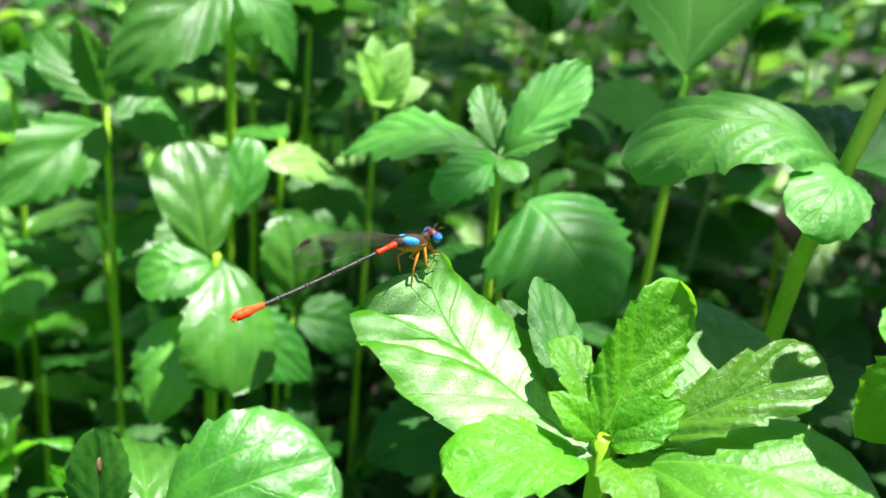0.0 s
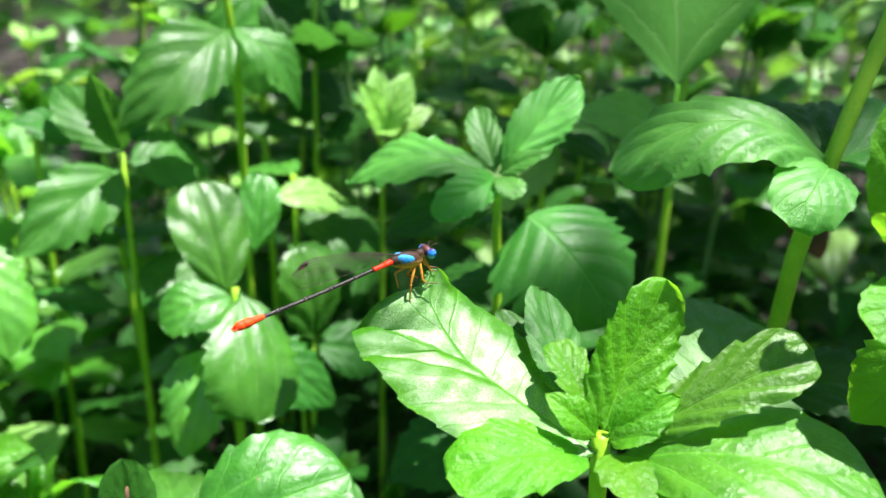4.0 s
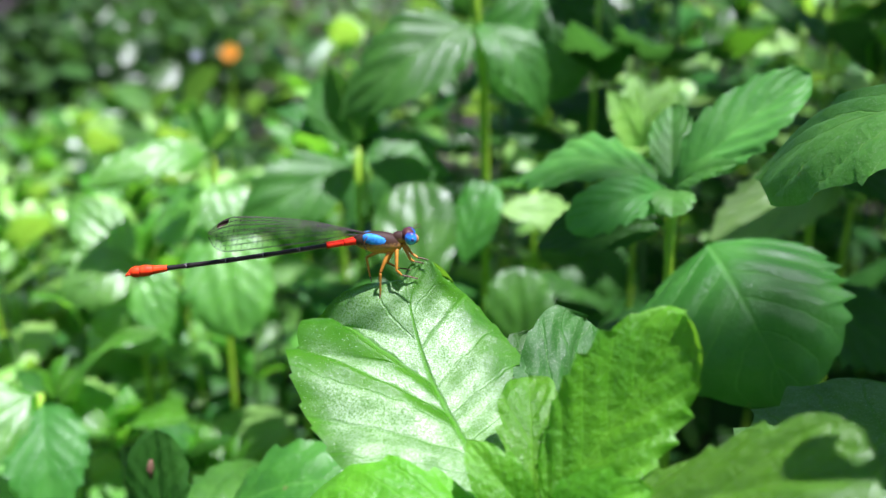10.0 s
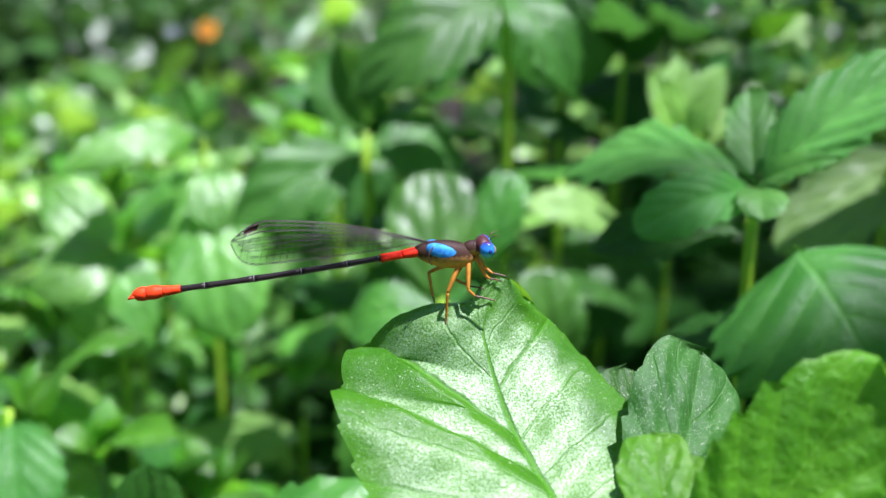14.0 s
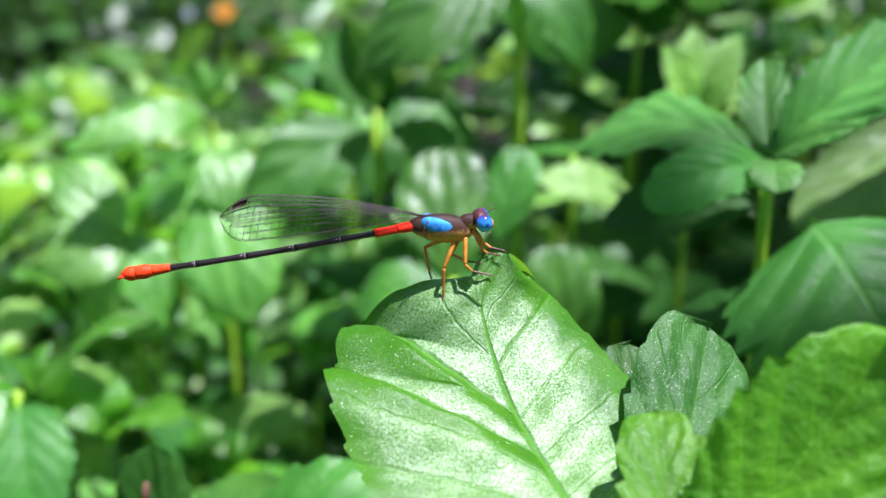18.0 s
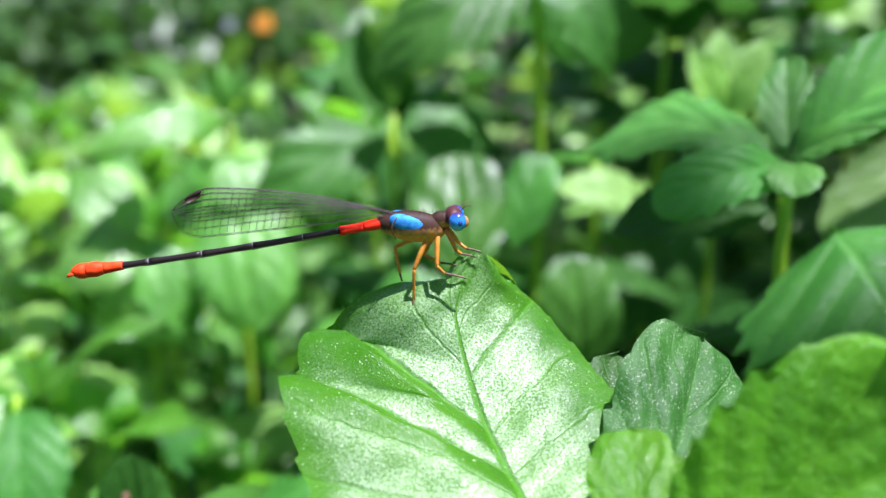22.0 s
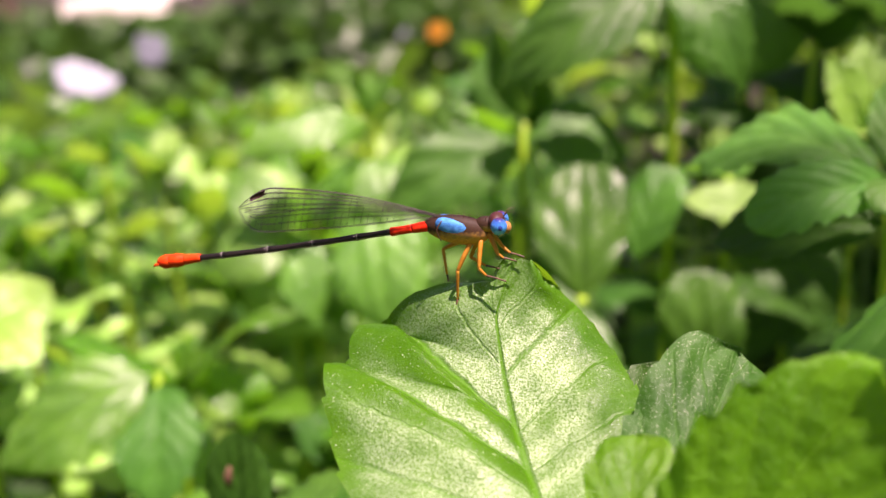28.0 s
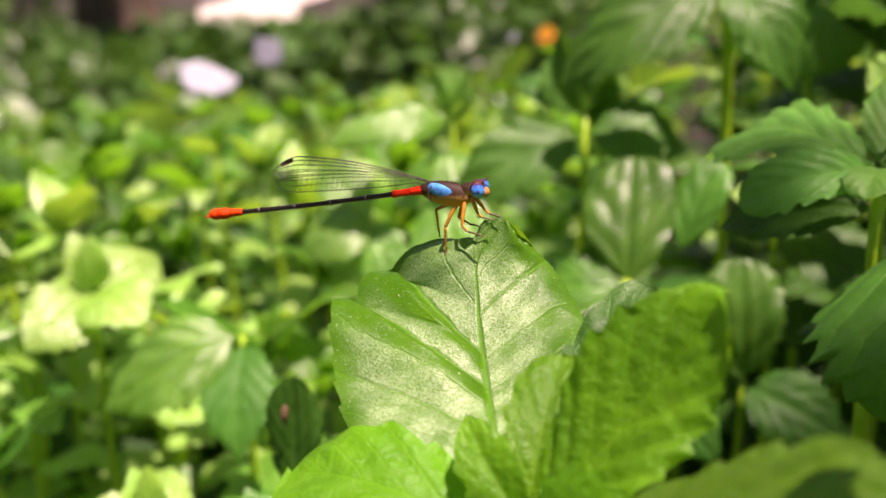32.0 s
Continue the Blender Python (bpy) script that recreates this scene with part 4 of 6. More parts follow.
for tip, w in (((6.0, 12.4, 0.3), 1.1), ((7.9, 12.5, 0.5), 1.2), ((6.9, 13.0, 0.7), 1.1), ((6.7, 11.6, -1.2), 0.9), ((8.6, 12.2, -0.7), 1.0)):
    add_leaf(J, (7.0, 12.7, -1.5), tip, w, (-0.2, -0.6, 0.75), LEAF_FULL_SUN, bulge=0.1, fold=0.2)

K = start_plant("plant with long glossy leaves ribbed lengthwise", -0.6, 15.0)
add_stem(K, [(-0.6, 15.0, -30), (-0.4, 14.8, -14), (-0.5, 14.8, -1.5)], 0.14, 0.09)
add_leaf(K, (-0.6, 14.7, -1.9), (-3.9, 13.5, -3.6), 2.0, (0.2, -0.75, 0.65), LEAF_HALF_SHADE, "", bulge=0.12, fold=0.15, quilt=0.035, ribs=3, n=34, m=16)
add_leaf(K, (-0.5, 14.8, -1.5), (-1.6, 17.3, 0.2), 1.6, (-0.3, -0.8, 0.5), LEAF_HALF_SHADE, bulge=0.05, fold=0.3)
add_leaf(K, (-0.5, 14.7, -1.5), (-1.2, 14.6, 0.9), 1.1, (-0.4, -0.9, 0.2), LEAF_HALF_SHADE, bulge=-0.03, fold=0.3)
add_leaf(K, (-0.4, 14.8, -1.8), (2.2, 15.2, -2.4), 2.0, (0, -0.7, 0.7), LEAF_HALF_SHADE, bulge=0.12, fold=0.15)
add_leaf(K, (-0.4, 14.7, -5.0), (1.4, 13.4, -6.0), 2.0, (0, -0.7, 0.7), LEAF_HALF_SHADE, bulge=0.12)

L_ = start_plant("tall plant with drooping dark leaves high up", 3.4, 15.0)
add_stem(L_, [(3.4, 15.0, -30), (3.3, 14.9, -14), (3.1, 14.6, -0.8), (2.8, 14.3, 2.2), (2.5, 14.6, 6)], 0.15, 0.11)
add_leaf(L_, (2.8, 14.2, 1.9), (-0.9, 13.4, -0.5), 2.3, (0.1, -0.75, 0.65), LEAF_HALF_SHADE, "dark drooping leaf", bulge=0.16, fold=0.1, quilt=0.035, ribs=4, n=34, m=16)
add_leaf(L_, (2.8, 14.3, 2.0), (4.6, 13.6, -0.6), 1.6, (0.2, -0.8, 0.5), LEAF_HALF_SHADE, bulge=0.2)
add_leaf(L_, (2.7, 14.4, 3.0), (0.6, 17.0, 3.4), 2.2, (0, -0.5, 0.8), LEAF_HALF_SHADE, bulge=0.15)
add_leaf(L_, (2.7, 14.4, 3.0), (4.6, 15.4, 4.2), 2.0, (0, -0.5, 0.8), LEAF_HALF_SHADE, bulge=0.15)

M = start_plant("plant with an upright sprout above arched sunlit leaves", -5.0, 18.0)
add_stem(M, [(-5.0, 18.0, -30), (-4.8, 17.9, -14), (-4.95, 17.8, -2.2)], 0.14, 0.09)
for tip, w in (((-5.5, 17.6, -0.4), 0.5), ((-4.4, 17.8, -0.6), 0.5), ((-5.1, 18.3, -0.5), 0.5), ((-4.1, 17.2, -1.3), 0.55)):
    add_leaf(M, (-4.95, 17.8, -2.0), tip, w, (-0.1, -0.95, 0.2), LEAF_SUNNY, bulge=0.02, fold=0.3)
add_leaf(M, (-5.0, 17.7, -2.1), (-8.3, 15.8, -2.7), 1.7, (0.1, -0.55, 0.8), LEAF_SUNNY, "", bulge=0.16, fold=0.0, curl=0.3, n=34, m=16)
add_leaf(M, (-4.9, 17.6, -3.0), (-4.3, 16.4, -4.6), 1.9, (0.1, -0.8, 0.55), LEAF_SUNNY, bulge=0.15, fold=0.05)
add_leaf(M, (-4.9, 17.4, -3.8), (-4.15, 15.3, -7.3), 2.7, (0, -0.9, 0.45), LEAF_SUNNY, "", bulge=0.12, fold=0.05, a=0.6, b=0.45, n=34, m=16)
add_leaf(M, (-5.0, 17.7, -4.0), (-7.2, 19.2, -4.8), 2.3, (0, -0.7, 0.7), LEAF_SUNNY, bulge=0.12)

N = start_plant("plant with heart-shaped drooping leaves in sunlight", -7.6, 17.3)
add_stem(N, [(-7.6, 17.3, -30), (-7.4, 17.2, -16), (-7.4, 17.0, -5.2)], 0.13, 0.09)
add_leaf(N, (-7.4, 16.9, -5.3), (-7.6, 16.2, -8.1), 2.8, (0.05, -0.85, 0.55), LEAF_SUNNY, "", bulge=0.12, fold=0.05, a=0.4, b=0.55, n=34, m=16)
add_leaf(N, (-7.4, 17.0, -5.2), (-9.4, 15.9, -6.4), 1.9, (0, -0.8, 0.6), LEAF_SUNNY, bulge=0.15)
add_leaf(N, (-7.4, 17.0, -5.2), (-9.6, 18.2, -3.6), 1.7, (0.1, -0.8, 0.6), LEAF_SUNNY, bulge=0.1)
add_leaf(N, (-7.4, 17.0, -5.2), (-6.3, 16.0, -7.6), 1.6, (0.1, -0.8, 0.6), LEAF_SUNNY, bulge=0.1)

O_ = start_plant("low plant with a pale drooping leaf", -2.6, 16.4)
add_stem(O_, [(-2.6, 16.4, -30), (-2.4, 16.3, -18), (-2.3, 16.1, -10.2)], 0.12, 0.08)
add_leaf(O_, (-2.5, 16.0, -10.4), (-6.6, 17.6, -13.0), 1.9, (-0.2, -0.7, 0.7), LEAF_PALE, "pale leaf seen on its lighter underside", bulge=0.15, fold=0.1, curl=0.2, n=34, m=16)

P_ = start_plant("tall plant with a rounded translucent leaf", 5.4, 18.2)
add_stem(P_, [(5.4, 18.2, -30), (5.6, 18.0, -12), (5.2, 17.8, 2.4), (5.0, 17.9, 6)], 0.14, 0.1)
add_leaf(P_, (5.1, 17.6, 2.9), (4.8, 16.9, -0.7), 3.6, (-0.1, -0.98, 0.1), LEAF, "", bulge=0.06, fold=0.05, a=0.5, b=0.4, n=30, m=14, tooth=0.03)
add_leaf(P_, (5.2, 17.8, 2.6), (7.6, 16.8, 0.9), 2.4, (0.1, -0.9, 0.4), LEAF_DARK, bulge=0.12)

Q = start_plant("plant with a pale leaf half in shade", 9.9, 8.0)
add_stem(Q, [(9.9, 8.0, -30), (9.8, 8.2, -12), (9.6, 8.0, -1.0)], 0.13, 0.09)
add_leaf(Q, (10.6, 8.7, -1.0), (7.3, 7.85, -2.7), 1.9, (-0.25, -0.6, 0.75), LEAF_PALE, "pale yellow-green leaf half in shade", bulge=0.06, fold=0.12, a=0.6, b=0.75, n=34, m=14)
add_leaf(Q, (9.6, 7.9, -0.9), (12.4, 8.3, -1.2), 2.3, (0, -0.7, 0.7), LEAF_DARK, bulge=0.12)
add_leaf(Q, (9.6, 7.9, -4.0), (11.4, 6.4, -5.2), 2.3, (0, -0.7, 0.7), LEAF_DARK, bulge=0.12)

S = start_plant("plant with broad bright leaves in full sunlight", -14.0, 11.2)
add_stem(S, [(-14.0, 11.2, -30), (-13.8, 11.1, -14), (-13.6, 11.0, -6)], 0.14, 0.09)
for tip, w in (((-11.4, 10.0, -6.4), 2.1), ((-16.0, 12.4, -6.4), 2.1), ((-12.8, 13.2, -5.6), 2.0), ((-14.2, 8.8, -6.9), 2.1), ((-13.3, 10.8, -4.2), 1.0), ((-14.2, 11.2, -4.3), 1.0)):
    add_leaf(S, (-13.6, 11.0, -6.0), tip, w, (0.5, -0.55, 0.65), LEAF_FULL_SUN, bulge=0.12, fold=0.1)

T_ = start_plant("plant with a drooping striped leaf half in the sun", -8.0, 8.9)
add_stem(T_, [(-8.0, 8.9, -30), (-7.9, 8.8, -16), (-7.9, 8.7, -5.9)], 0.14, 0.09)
# Half in the sun by colour: one leaf in the sunlit tone, one darkened.
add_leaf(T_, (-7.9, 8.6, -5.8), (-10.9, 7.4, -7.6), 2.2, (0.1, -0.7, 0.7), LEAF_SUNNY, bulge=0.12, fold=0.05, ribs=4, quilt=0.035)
add_leaf(T_, (-7.8, 8.6, -6.0), (-7.3, 6.9, -8.2), 1.8, (0.1, -0.85, 0.5), LEAF_HALF_SHADE, bulge=0.12, fold=0.1, quilt=0.035)

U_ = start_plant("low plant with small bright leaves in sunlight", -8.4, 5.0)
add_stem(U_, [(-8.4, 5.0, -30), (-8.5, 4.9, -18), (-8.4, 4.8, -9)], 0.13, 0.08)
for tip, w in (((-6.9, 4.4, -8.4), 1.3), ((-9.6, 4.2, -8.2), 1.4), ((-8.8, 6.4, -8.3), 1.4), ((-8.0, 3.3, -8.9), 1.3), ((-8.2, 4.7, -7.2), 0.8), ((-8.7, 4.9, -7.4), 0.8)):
    add_leaf(U_, (-8.4, 4.8, -9.0), tip, w, (0.5, -0.55, 0.65), LEAF_FULL_SUN, bulge=0.1, fold=0.15)


# ---- the damselfly ----
def grad_material(name, bands, rough=0.35, axis=0, grain=0.12, coat=0.2):
    """Colour bands along one axis of the part's own box, with soft borders and a fine grain."""
    m, nt, bsdf, out = material(name)
    tc = nt.nodes.new("ShaderNodeTexCoord")
    sep = nt.nodes.new("ShaderNodeSeparateXYZ")
    nt.links.new(tc.outputs["Generated"], sep.inputs[0])
    ramp = nt.nodes.new("ShaderNodeValToRGB")
    els = ramp.color_ramp.elements
    while len(els) < len(bands):
        els.new(0.5)
    for e, (p, c) in zip(els, bands):
        e.position, e.color = p, (*c, 1)
    wob = math_node(nt, "ADD", sep.outputs[axis], math_node(nt, "MULTIPLY", math_node(nt, "SUBTRACT", noise_tex(nt, 2500.0, 3.0), 0.5), grain))
    nt.links.new(wob, ramp.inputs[0])
    nt.links.new(mix(nt, smooth(nt, noise_tex(nt, 6000.0, 2.0), 0.35, 0.65, 0.0, 0.25), ramp.outputs[0], (0.02, 0.01, 0.005)), bsdf.inputs["Base Color"])
    bsdf.inputs["Roughness"].default_value = rough
    bsdf.inputs["Specular IOR Level"].default_value = 0.22
    bsdf.inputs["Coat Weight"].default_value = coat
    bn = node(nt, "Bump", Strength=0.3, Distance=0.00005)
    nt.links.new(noise_tex(nt, 5000.0, 3.0), bn.inputs["Height"])
    nt.links.new(bn.outputs[0], bsdf.inputs["Normal"])
    return m


BLUE, RED, ORANGE, BROWN, AMBER = (0.03, 0.27, 0.75), (0.72, 0.045, 0.008), (0.85, 0.11, 0.012), (0.07, 0.032, 0.018), (0.62, 0.26, 0.03)
M_THORAX = grad_material("thorax_skin", [(0.0, (0.72, 0.28, 0.02)), (0.28, (0.62, 0.27, 0.03)), (0.43, (0.30, 0.16, 0.05)), (0.54, (0.06, 0.028, 0.014)), (1.0, (0.022, 0.010, 0.007))], 0.62, 2, 0.3, 0.0)
M_BLUE = plain_material("blue_patch", (0.02, 0.15, 0.44), (0.05, 0.31, 0.72), 1900.0, 0.65, 0.4, 0.00008, shine=0.2)
M_RED = plain_material("red_segment", (0.62, 0.016, 0.002), (0.78, 0.035, 0.004), 1800.0, 0.5, 0.2, 0.00005, shine=0.2)
M_ORANGE = plain_material("orange_segment", (0.75, 0.035, 0.002), (0.86, 0.07, 0.003), 1800.0, 0.55, 0.35, 0.00006, shine=0.2)
M_ABD = grad_material("abdomen_skin", [(0.0, (0.36, 0.25, 0.20)), (0.26, (0.26, 0.17, 0.14)), (0.36, (0.02, 0.014, 0.014)), (1.0, (0.008, 0.007, 0.007))], 0.42, 2, 0.06, 0.08)
M_RING = plain_material("pale_joint", (0.12, 0.11, 0.10), (0.20, 0.19, 0.18), 2500.0, 0.8, 0.1, 0.00003)
M_LEG = plain_material("amber_leg", (0.50, 0.19, 0.012), (0.72, 0.33, 0.03), 1500.0, 0.5, 0.3, 0.00004, (0.9, 0.45, 0.05), 0.3, 0.1)
M_FOOT = plain_material("dark_foot", (0.05, 0.025, 0.015), (0.14, 0.06, 0.03), 2500.0, 0.5, 0.2, 0.00003)
M_HEAD = plain_material("head_skin", (0.035, 0.006, 0.006), (0.075, 0.014, 0.011), 2200.0, 0.55, 0.3, 0.00004, coat=0.0)
M_FACE = plain_material("face_skin", (0.30, 0.13, 0.04), (0.45, 0.22, 0.06), 2500.0, 0.4, 0.2, 0.00004, coat=0.3)
M_EYE = grad_material("compound_eye", [(0.0, (0.05, 0.36, 0.30)), (0.3, (0.02, 0.33, 0.62)), (0.7, (0.03, 0.22, 0.75)), (0.9, (0.03, 0.07, 0.3)), (1.0, (0.10, 0.01, 0.03))], 0.16, 2, 0.05, 0.8)
M_PUPIL = plain_material("eye_spot", (0.01, 0.03, 0.16), (0.015, 0.05, 0.24), 3000.0, 0.2, 0.1, 0.00002, coat=0.6)
M_VEIN = plain_material("wing_vein", (0.022, 0.014, 0.012), (0.05, 0.03, 0.024), 3000.0, 0.5, 0.1, 0.00002)
M_STIGMA = plain_material("wing_spot", (0.03, 0.010, 0.008), (0.06, 0.02, 0.014), 3000.0, 0.5, 0.1, 0.00002)


def wing_material():
    m, nt, bsdf, out = material("wing_membrane")
    t = nt.nodes.new("ShaderNodeBsdfTransparent")
    t.inputs["Color"].default_value = (0.985, 0.985, 0.985, 1)
    g = nt.nodes.new("ShaderNodeBsdfGlossy")
    g.inputs["Roughness"].default_value = 0.3
    g.inputs["Color"].default_value = (0.9, 0.95, 0.9, 1)
    bn = node(nt, "Bump", Strength=0.4, Distance=0.0001)
    nt.links.new(noise_tex(nt, 900.0, 2.0), bn.inputs["Height"])
    nt.links.new(bn.outputs[0], g.inputs["Normal"])
    x = nt.nodes.new("ShaderNodeMixShader")
    x.inputs[0].default_value = 0.005
    nt.links.new(t.outputs[0], x.inputs[1])
    nt.links.new(g.outputs[0], x.inputs[2])
    nt.links.new(x.outputs[0], out.inputs["Surface"])
    return m


M_WING = wing_material()


def egg(centre, rx, ry, rz, seg=18, rings=12, tilt=0.0, taper=0.0, square=1.0):
    """Verts and faces of a rounded body along x, tapered towards -x and tilted about y."""
    verts, faces = [], []
    ct, st = math.cos(radians(tilt)), math.sin(radians(tilt))
    for i in range(rings + 1):
        a = math.pi * i / rings
        x = math.cos(a)
        for k in range(seg):
            b = 2 * math.pi * k / seg
            r = math.sin(a) * (1 + taper * x)
            sq = [math.copysign(abs(q) ** square, q) for q in (x, r * math.cos(b), r * math.sin(b))]
            p = (rx * sq[0], ry * sq[1], rz * sq[2])
            verts.append(Vector((p[0] * ct + p[2] * st, p[1], -p[0] * st + p[2] * ct)) + Vector(centre))
    for i in range(rings):
        for k in range(seg):
            k2 = (k + 1) % seg
            faces.append((i * seg + k, i * seg + k2, (i + 1) * seg + k2, (i + 1) * seg + k))
    return verts, faces


def c(x, y, z):
    return Vector((x, y, z)) / 100


def lump(name, centre, rx, ry, rz, mat, parent, label="", **kw):
    v, f = egg(c(*centre), rx / 100, ry / 100, rz / 100, **kw)
    return part(name, mesh_from(name, v, f, mat), parent, None, label)


def rod(name, pts, radii, mat, parent, label="", sides=8, n=10):
    line = bend([c(*p) for p in pts], n)
    if not isinstance(radii, (list, tuple)):
        radii = [radii, radii]
    rad = [np.interp(i / (n - 1), np.linspace(0, 1, len(radii)), radii) / 100 for i in range(n)]
    v, f = tube(line, [float(r) for r in rad], sides)
    return part(name, mesh_from(name, v, f, mat), parent, None, label)


def wing(parent, root, tip, width, lean, label):
    """A stalked clear wing with its net of veins; lean tilts the blade out of the upright."""
    root, tip = c(*root), c(*tip)
    d = tip - root
    L = d.length
    d.normalize()
    down = Vector((0, math.sin(radians(lean)), -math.cos(radians(lean))))
    down = (down - d * down.dot(d)).normalized()

    def lead(u):  # leading edge, slightly bowed
        return 0.035 * math.sin(math.pi * u) - 0.03 * u * u - 0.10 * max(0.0, (u - 0.84) / 0.16) ** 2

    def trail(u):
        s = max(0.0, (u - 0.12) / 0.88)
        return 0.018 + 0.247 * s ** 0.85 * math.sqrt(1 - 0.75 * max(0.0, (s - 0.82) / 0.18) ** 2.2)

    def at(u, w):  # w: 0 leading to 1 trailing
        k = width / 0.24
        return root + d * (L * u) + down * (L * k * (-lead(u) + (lead(u) + trail(u)) * w))

    n, m = 34, 8
    verts = [at(i / n, j / m) for i in range(n + 1) for j in range(m + 1)]
    faces = [(i * (m + 1) + j, i * (m + 1) + j + 1, (i + 1) * (m + 1) + j + 1, (i + 1) * (m + 1) + j) for i in range(n) for j in range(m)]
    w = part("wing", mesh_from("wing", verts, faces, M_WING), parent, None, label)
    vv, ff = [], []

    def vein(pts, r, sides=4):
        v, f = tube(pts, r / 100, sides, False)
        o = len(vv)
        vv.extend(v)
        ff.extend([tuple(i + o for i in q) for q in f])

    R = 0.0017
    edge = [at(u, 0) for u in np.linspace(0, 1, 30)]
    vein(edge, R * 1.4)
    vein([at(u, 1) for u in np.linspace(0, 1, 30)], R * 1.0)
    longs = [(0.0, 0.97, 0.10, 0.10), (0.0, 0.995, 0.16, 0.24), (0.10, 0.99, 0.24, 0.40), (0.14, 0.97, 0.34, 0.55), (0.22, 0.95, 0.45, 0.70), (0.14, 0.90, 0.62, 0.84), (0.4, 0.97, 0.30, 0.47), (0.5, 0.94, 0.42, 0.62)]
    for a, b, wa, wb in longs:
        vein([at(a + (b - a) * s, wa + (wb - wa) * s) for s in np.linspace(0, 1, 16)], R * (1.1 if a == 0 else 0.75))
    k = 24
    for i in range(k):
        u = 0.2 + 0.77 * i / k
        top = 0.0 if i % 2 else 0.1
        vein([at(u + 0.006 * j / 6, top + (0.97 - top) * j / 6) for j in range(7)], R * 0.4, 3)
    part("venation", mesh_from("venation", vv, ff, M_VEIN), w)
    q = [at(0.885, 0.02), at(0.915, 0.015), at(0.945, 0.02), at(0.945, 0.16), at(0.915, 0.17), at(0.885, 0.15)]
    off = d.cross(down) * 0.00006
    verts = [p + off for p in q] + [p - off for p in q]
    faces = [(0, 1, 2, 3, 4, 5), (11, 10, 9, 8, 7, 6)] + [(i, (i + 1) % 6, 6 + (i + 1) % 6, 6 + i) for i in range(6)]
    part("wing_spot", mesh_from("wing_spot", verts, faces, M_STIGMA), w)
    return w


fly = tagged(new("damselfly"), "blue, red and black damselfly perched on a leaf tip", "damselfly")
fly.location = cm(0, 0, 0)
thorax = lump("thorax", (-0.42, 0, -0.075), 0.33, 0.115, 0.145, M_THORAX, fly, "brown-backed thorax, amber below", seg=24, rings=18, tilt=8, taper=0.12)
for s in (-1, 1):
    lump("side_patch", (-0.44, s * 0.062, -0.04), 0.185, 0.056, 0.078, M_BLUE, thorax, "sky-blue patch", tilt=16, seg=28, rings=22, square=0.8)
    for k in (2,):
        rod("seam", [(-0.25 - k * 0.15, s * 0.1, 0.035), (-0.3 - k * 0.15, s * 0.122, -0.06), (-0.3 - k * 0.13, s * 0.09, -0.17)], 0.006, M_FOOT, thorax)
neck = lump("neck", (-0.13, 0, -0.02), 0.12, 0.075, 0.085, M_THORAX, fly)
head = lump("head", (-0.03, 0, 0.015), 0.085, 0.14, 0.09, M_HEAD, fly, "dark red head")
for s in (-1, 1):
    e = lump("eye", (0.0, s * 0.128, -0.005), 0.08, 0.078, 0.09, M_EYE, head, "bright blue eye shading to dark red", seg=20, rings=14)
    lump("eye_spot", (0.02, s * 0.2, -0.005), 0.022, 0.022, 0.026, M_PUPIL, head)
    rod("antenna", [(0.04, s * 0.04, 0.075), (0.08, s * 0.06, 0.12), (0.14, s * 0.085, 0.13)], [0.006, 0.003], M_FOOT, head, sides=5)
lump("face", (0.065, 0, -0.045), 0.05, 0.075, 0.06, M_FACE, head, "amber face")
# bristles on the back
for i in range(26):
    x = -0.62 + 0.5 * rng.random()
    y = (rng.random() - 0.5) * 0.12
    z = 0.05 - 0.1 * abs(x + 0.42) * 0.5
    rod("bristle", [(x, y, z), (x + 0.01, y * 1.3, z + 0.045)], [0.0028, 0.0012], M_FOOT, thorax, sides=3, n=3)

# abdomen: its root turns on the thorax
abdomen = lump("abdomen", (0.02, 0, 0), 0.06, 0.06, 0.06, M_RED, fly, "slender abdomen, red, black and orange")
ABD_ROOT = (-0.68, 0, -0.045)


def seg_line(a, b, n):
    """Points on the gently sagging axis of the abdomen."""
    return [(-s, 0, -0.022 * math.sin(math.pi * min(1.0, s / 2.9))) for s in np.linspace(a, b, n)]


def segment(name, a, b, radii, mat, label=""):
    n = 10
    line = [c(*p) for p in seg_line(a, b, n)]
    rad = [float(np.interp(i / (n - 1), np.linspace(0, 1, len(radii)), radii)) / 100 for i in range(n)]
    v, f = tube(line, rad, 14)
    return part(name, mesh_from(name, v, f, mat), abdomen, None, label)


segment("segment", 0.0, 0.18, [0.055, 0.052, 0.045], M_RED, "red segment")
segment("segment", 0.18, 0.40, [0.044, 0.042, 0.046], M_RED, "red segment")
cuts = [0.40, 0.75, 1.22, 1.70, 2.20, 2.46]
for a, b in zip(cuts, cuts[1:]):
    segment("segment", a + 0.004, b - 0.004, [0.034, 0.030, 0.031, 0.036], M_ABD, "black segment, paler below")
    segment("joint", b - 0.007, b + 0.003, [0.0368, 0.0368], M_RING, "pale ring")
segment("segment", 2.44, 2.62, [0.040, 0.056], M_ORANGE, "orange segment")
segment("segment", 2.61, 2.78, [0.054, 0.074, 0.068], M_ORANGE, "orange segment")
segment("segment", 2.77, 2.92, [0.066, 0.074, 0.066, 0.034], M_ORANGE, "orange segment")
for s in (-1, 1):
    v, f = tube([c(-2.88, s * 0.03, -0.01), c(-2.94, s * 0.035, -0.015), c(-2.97, s * 0.025, -0.03)], [0.0002, 0.00018, 0.00008], 6)
    part("clasper", mesh_from("clasper", v, f, M_ORANGE), abdomen)

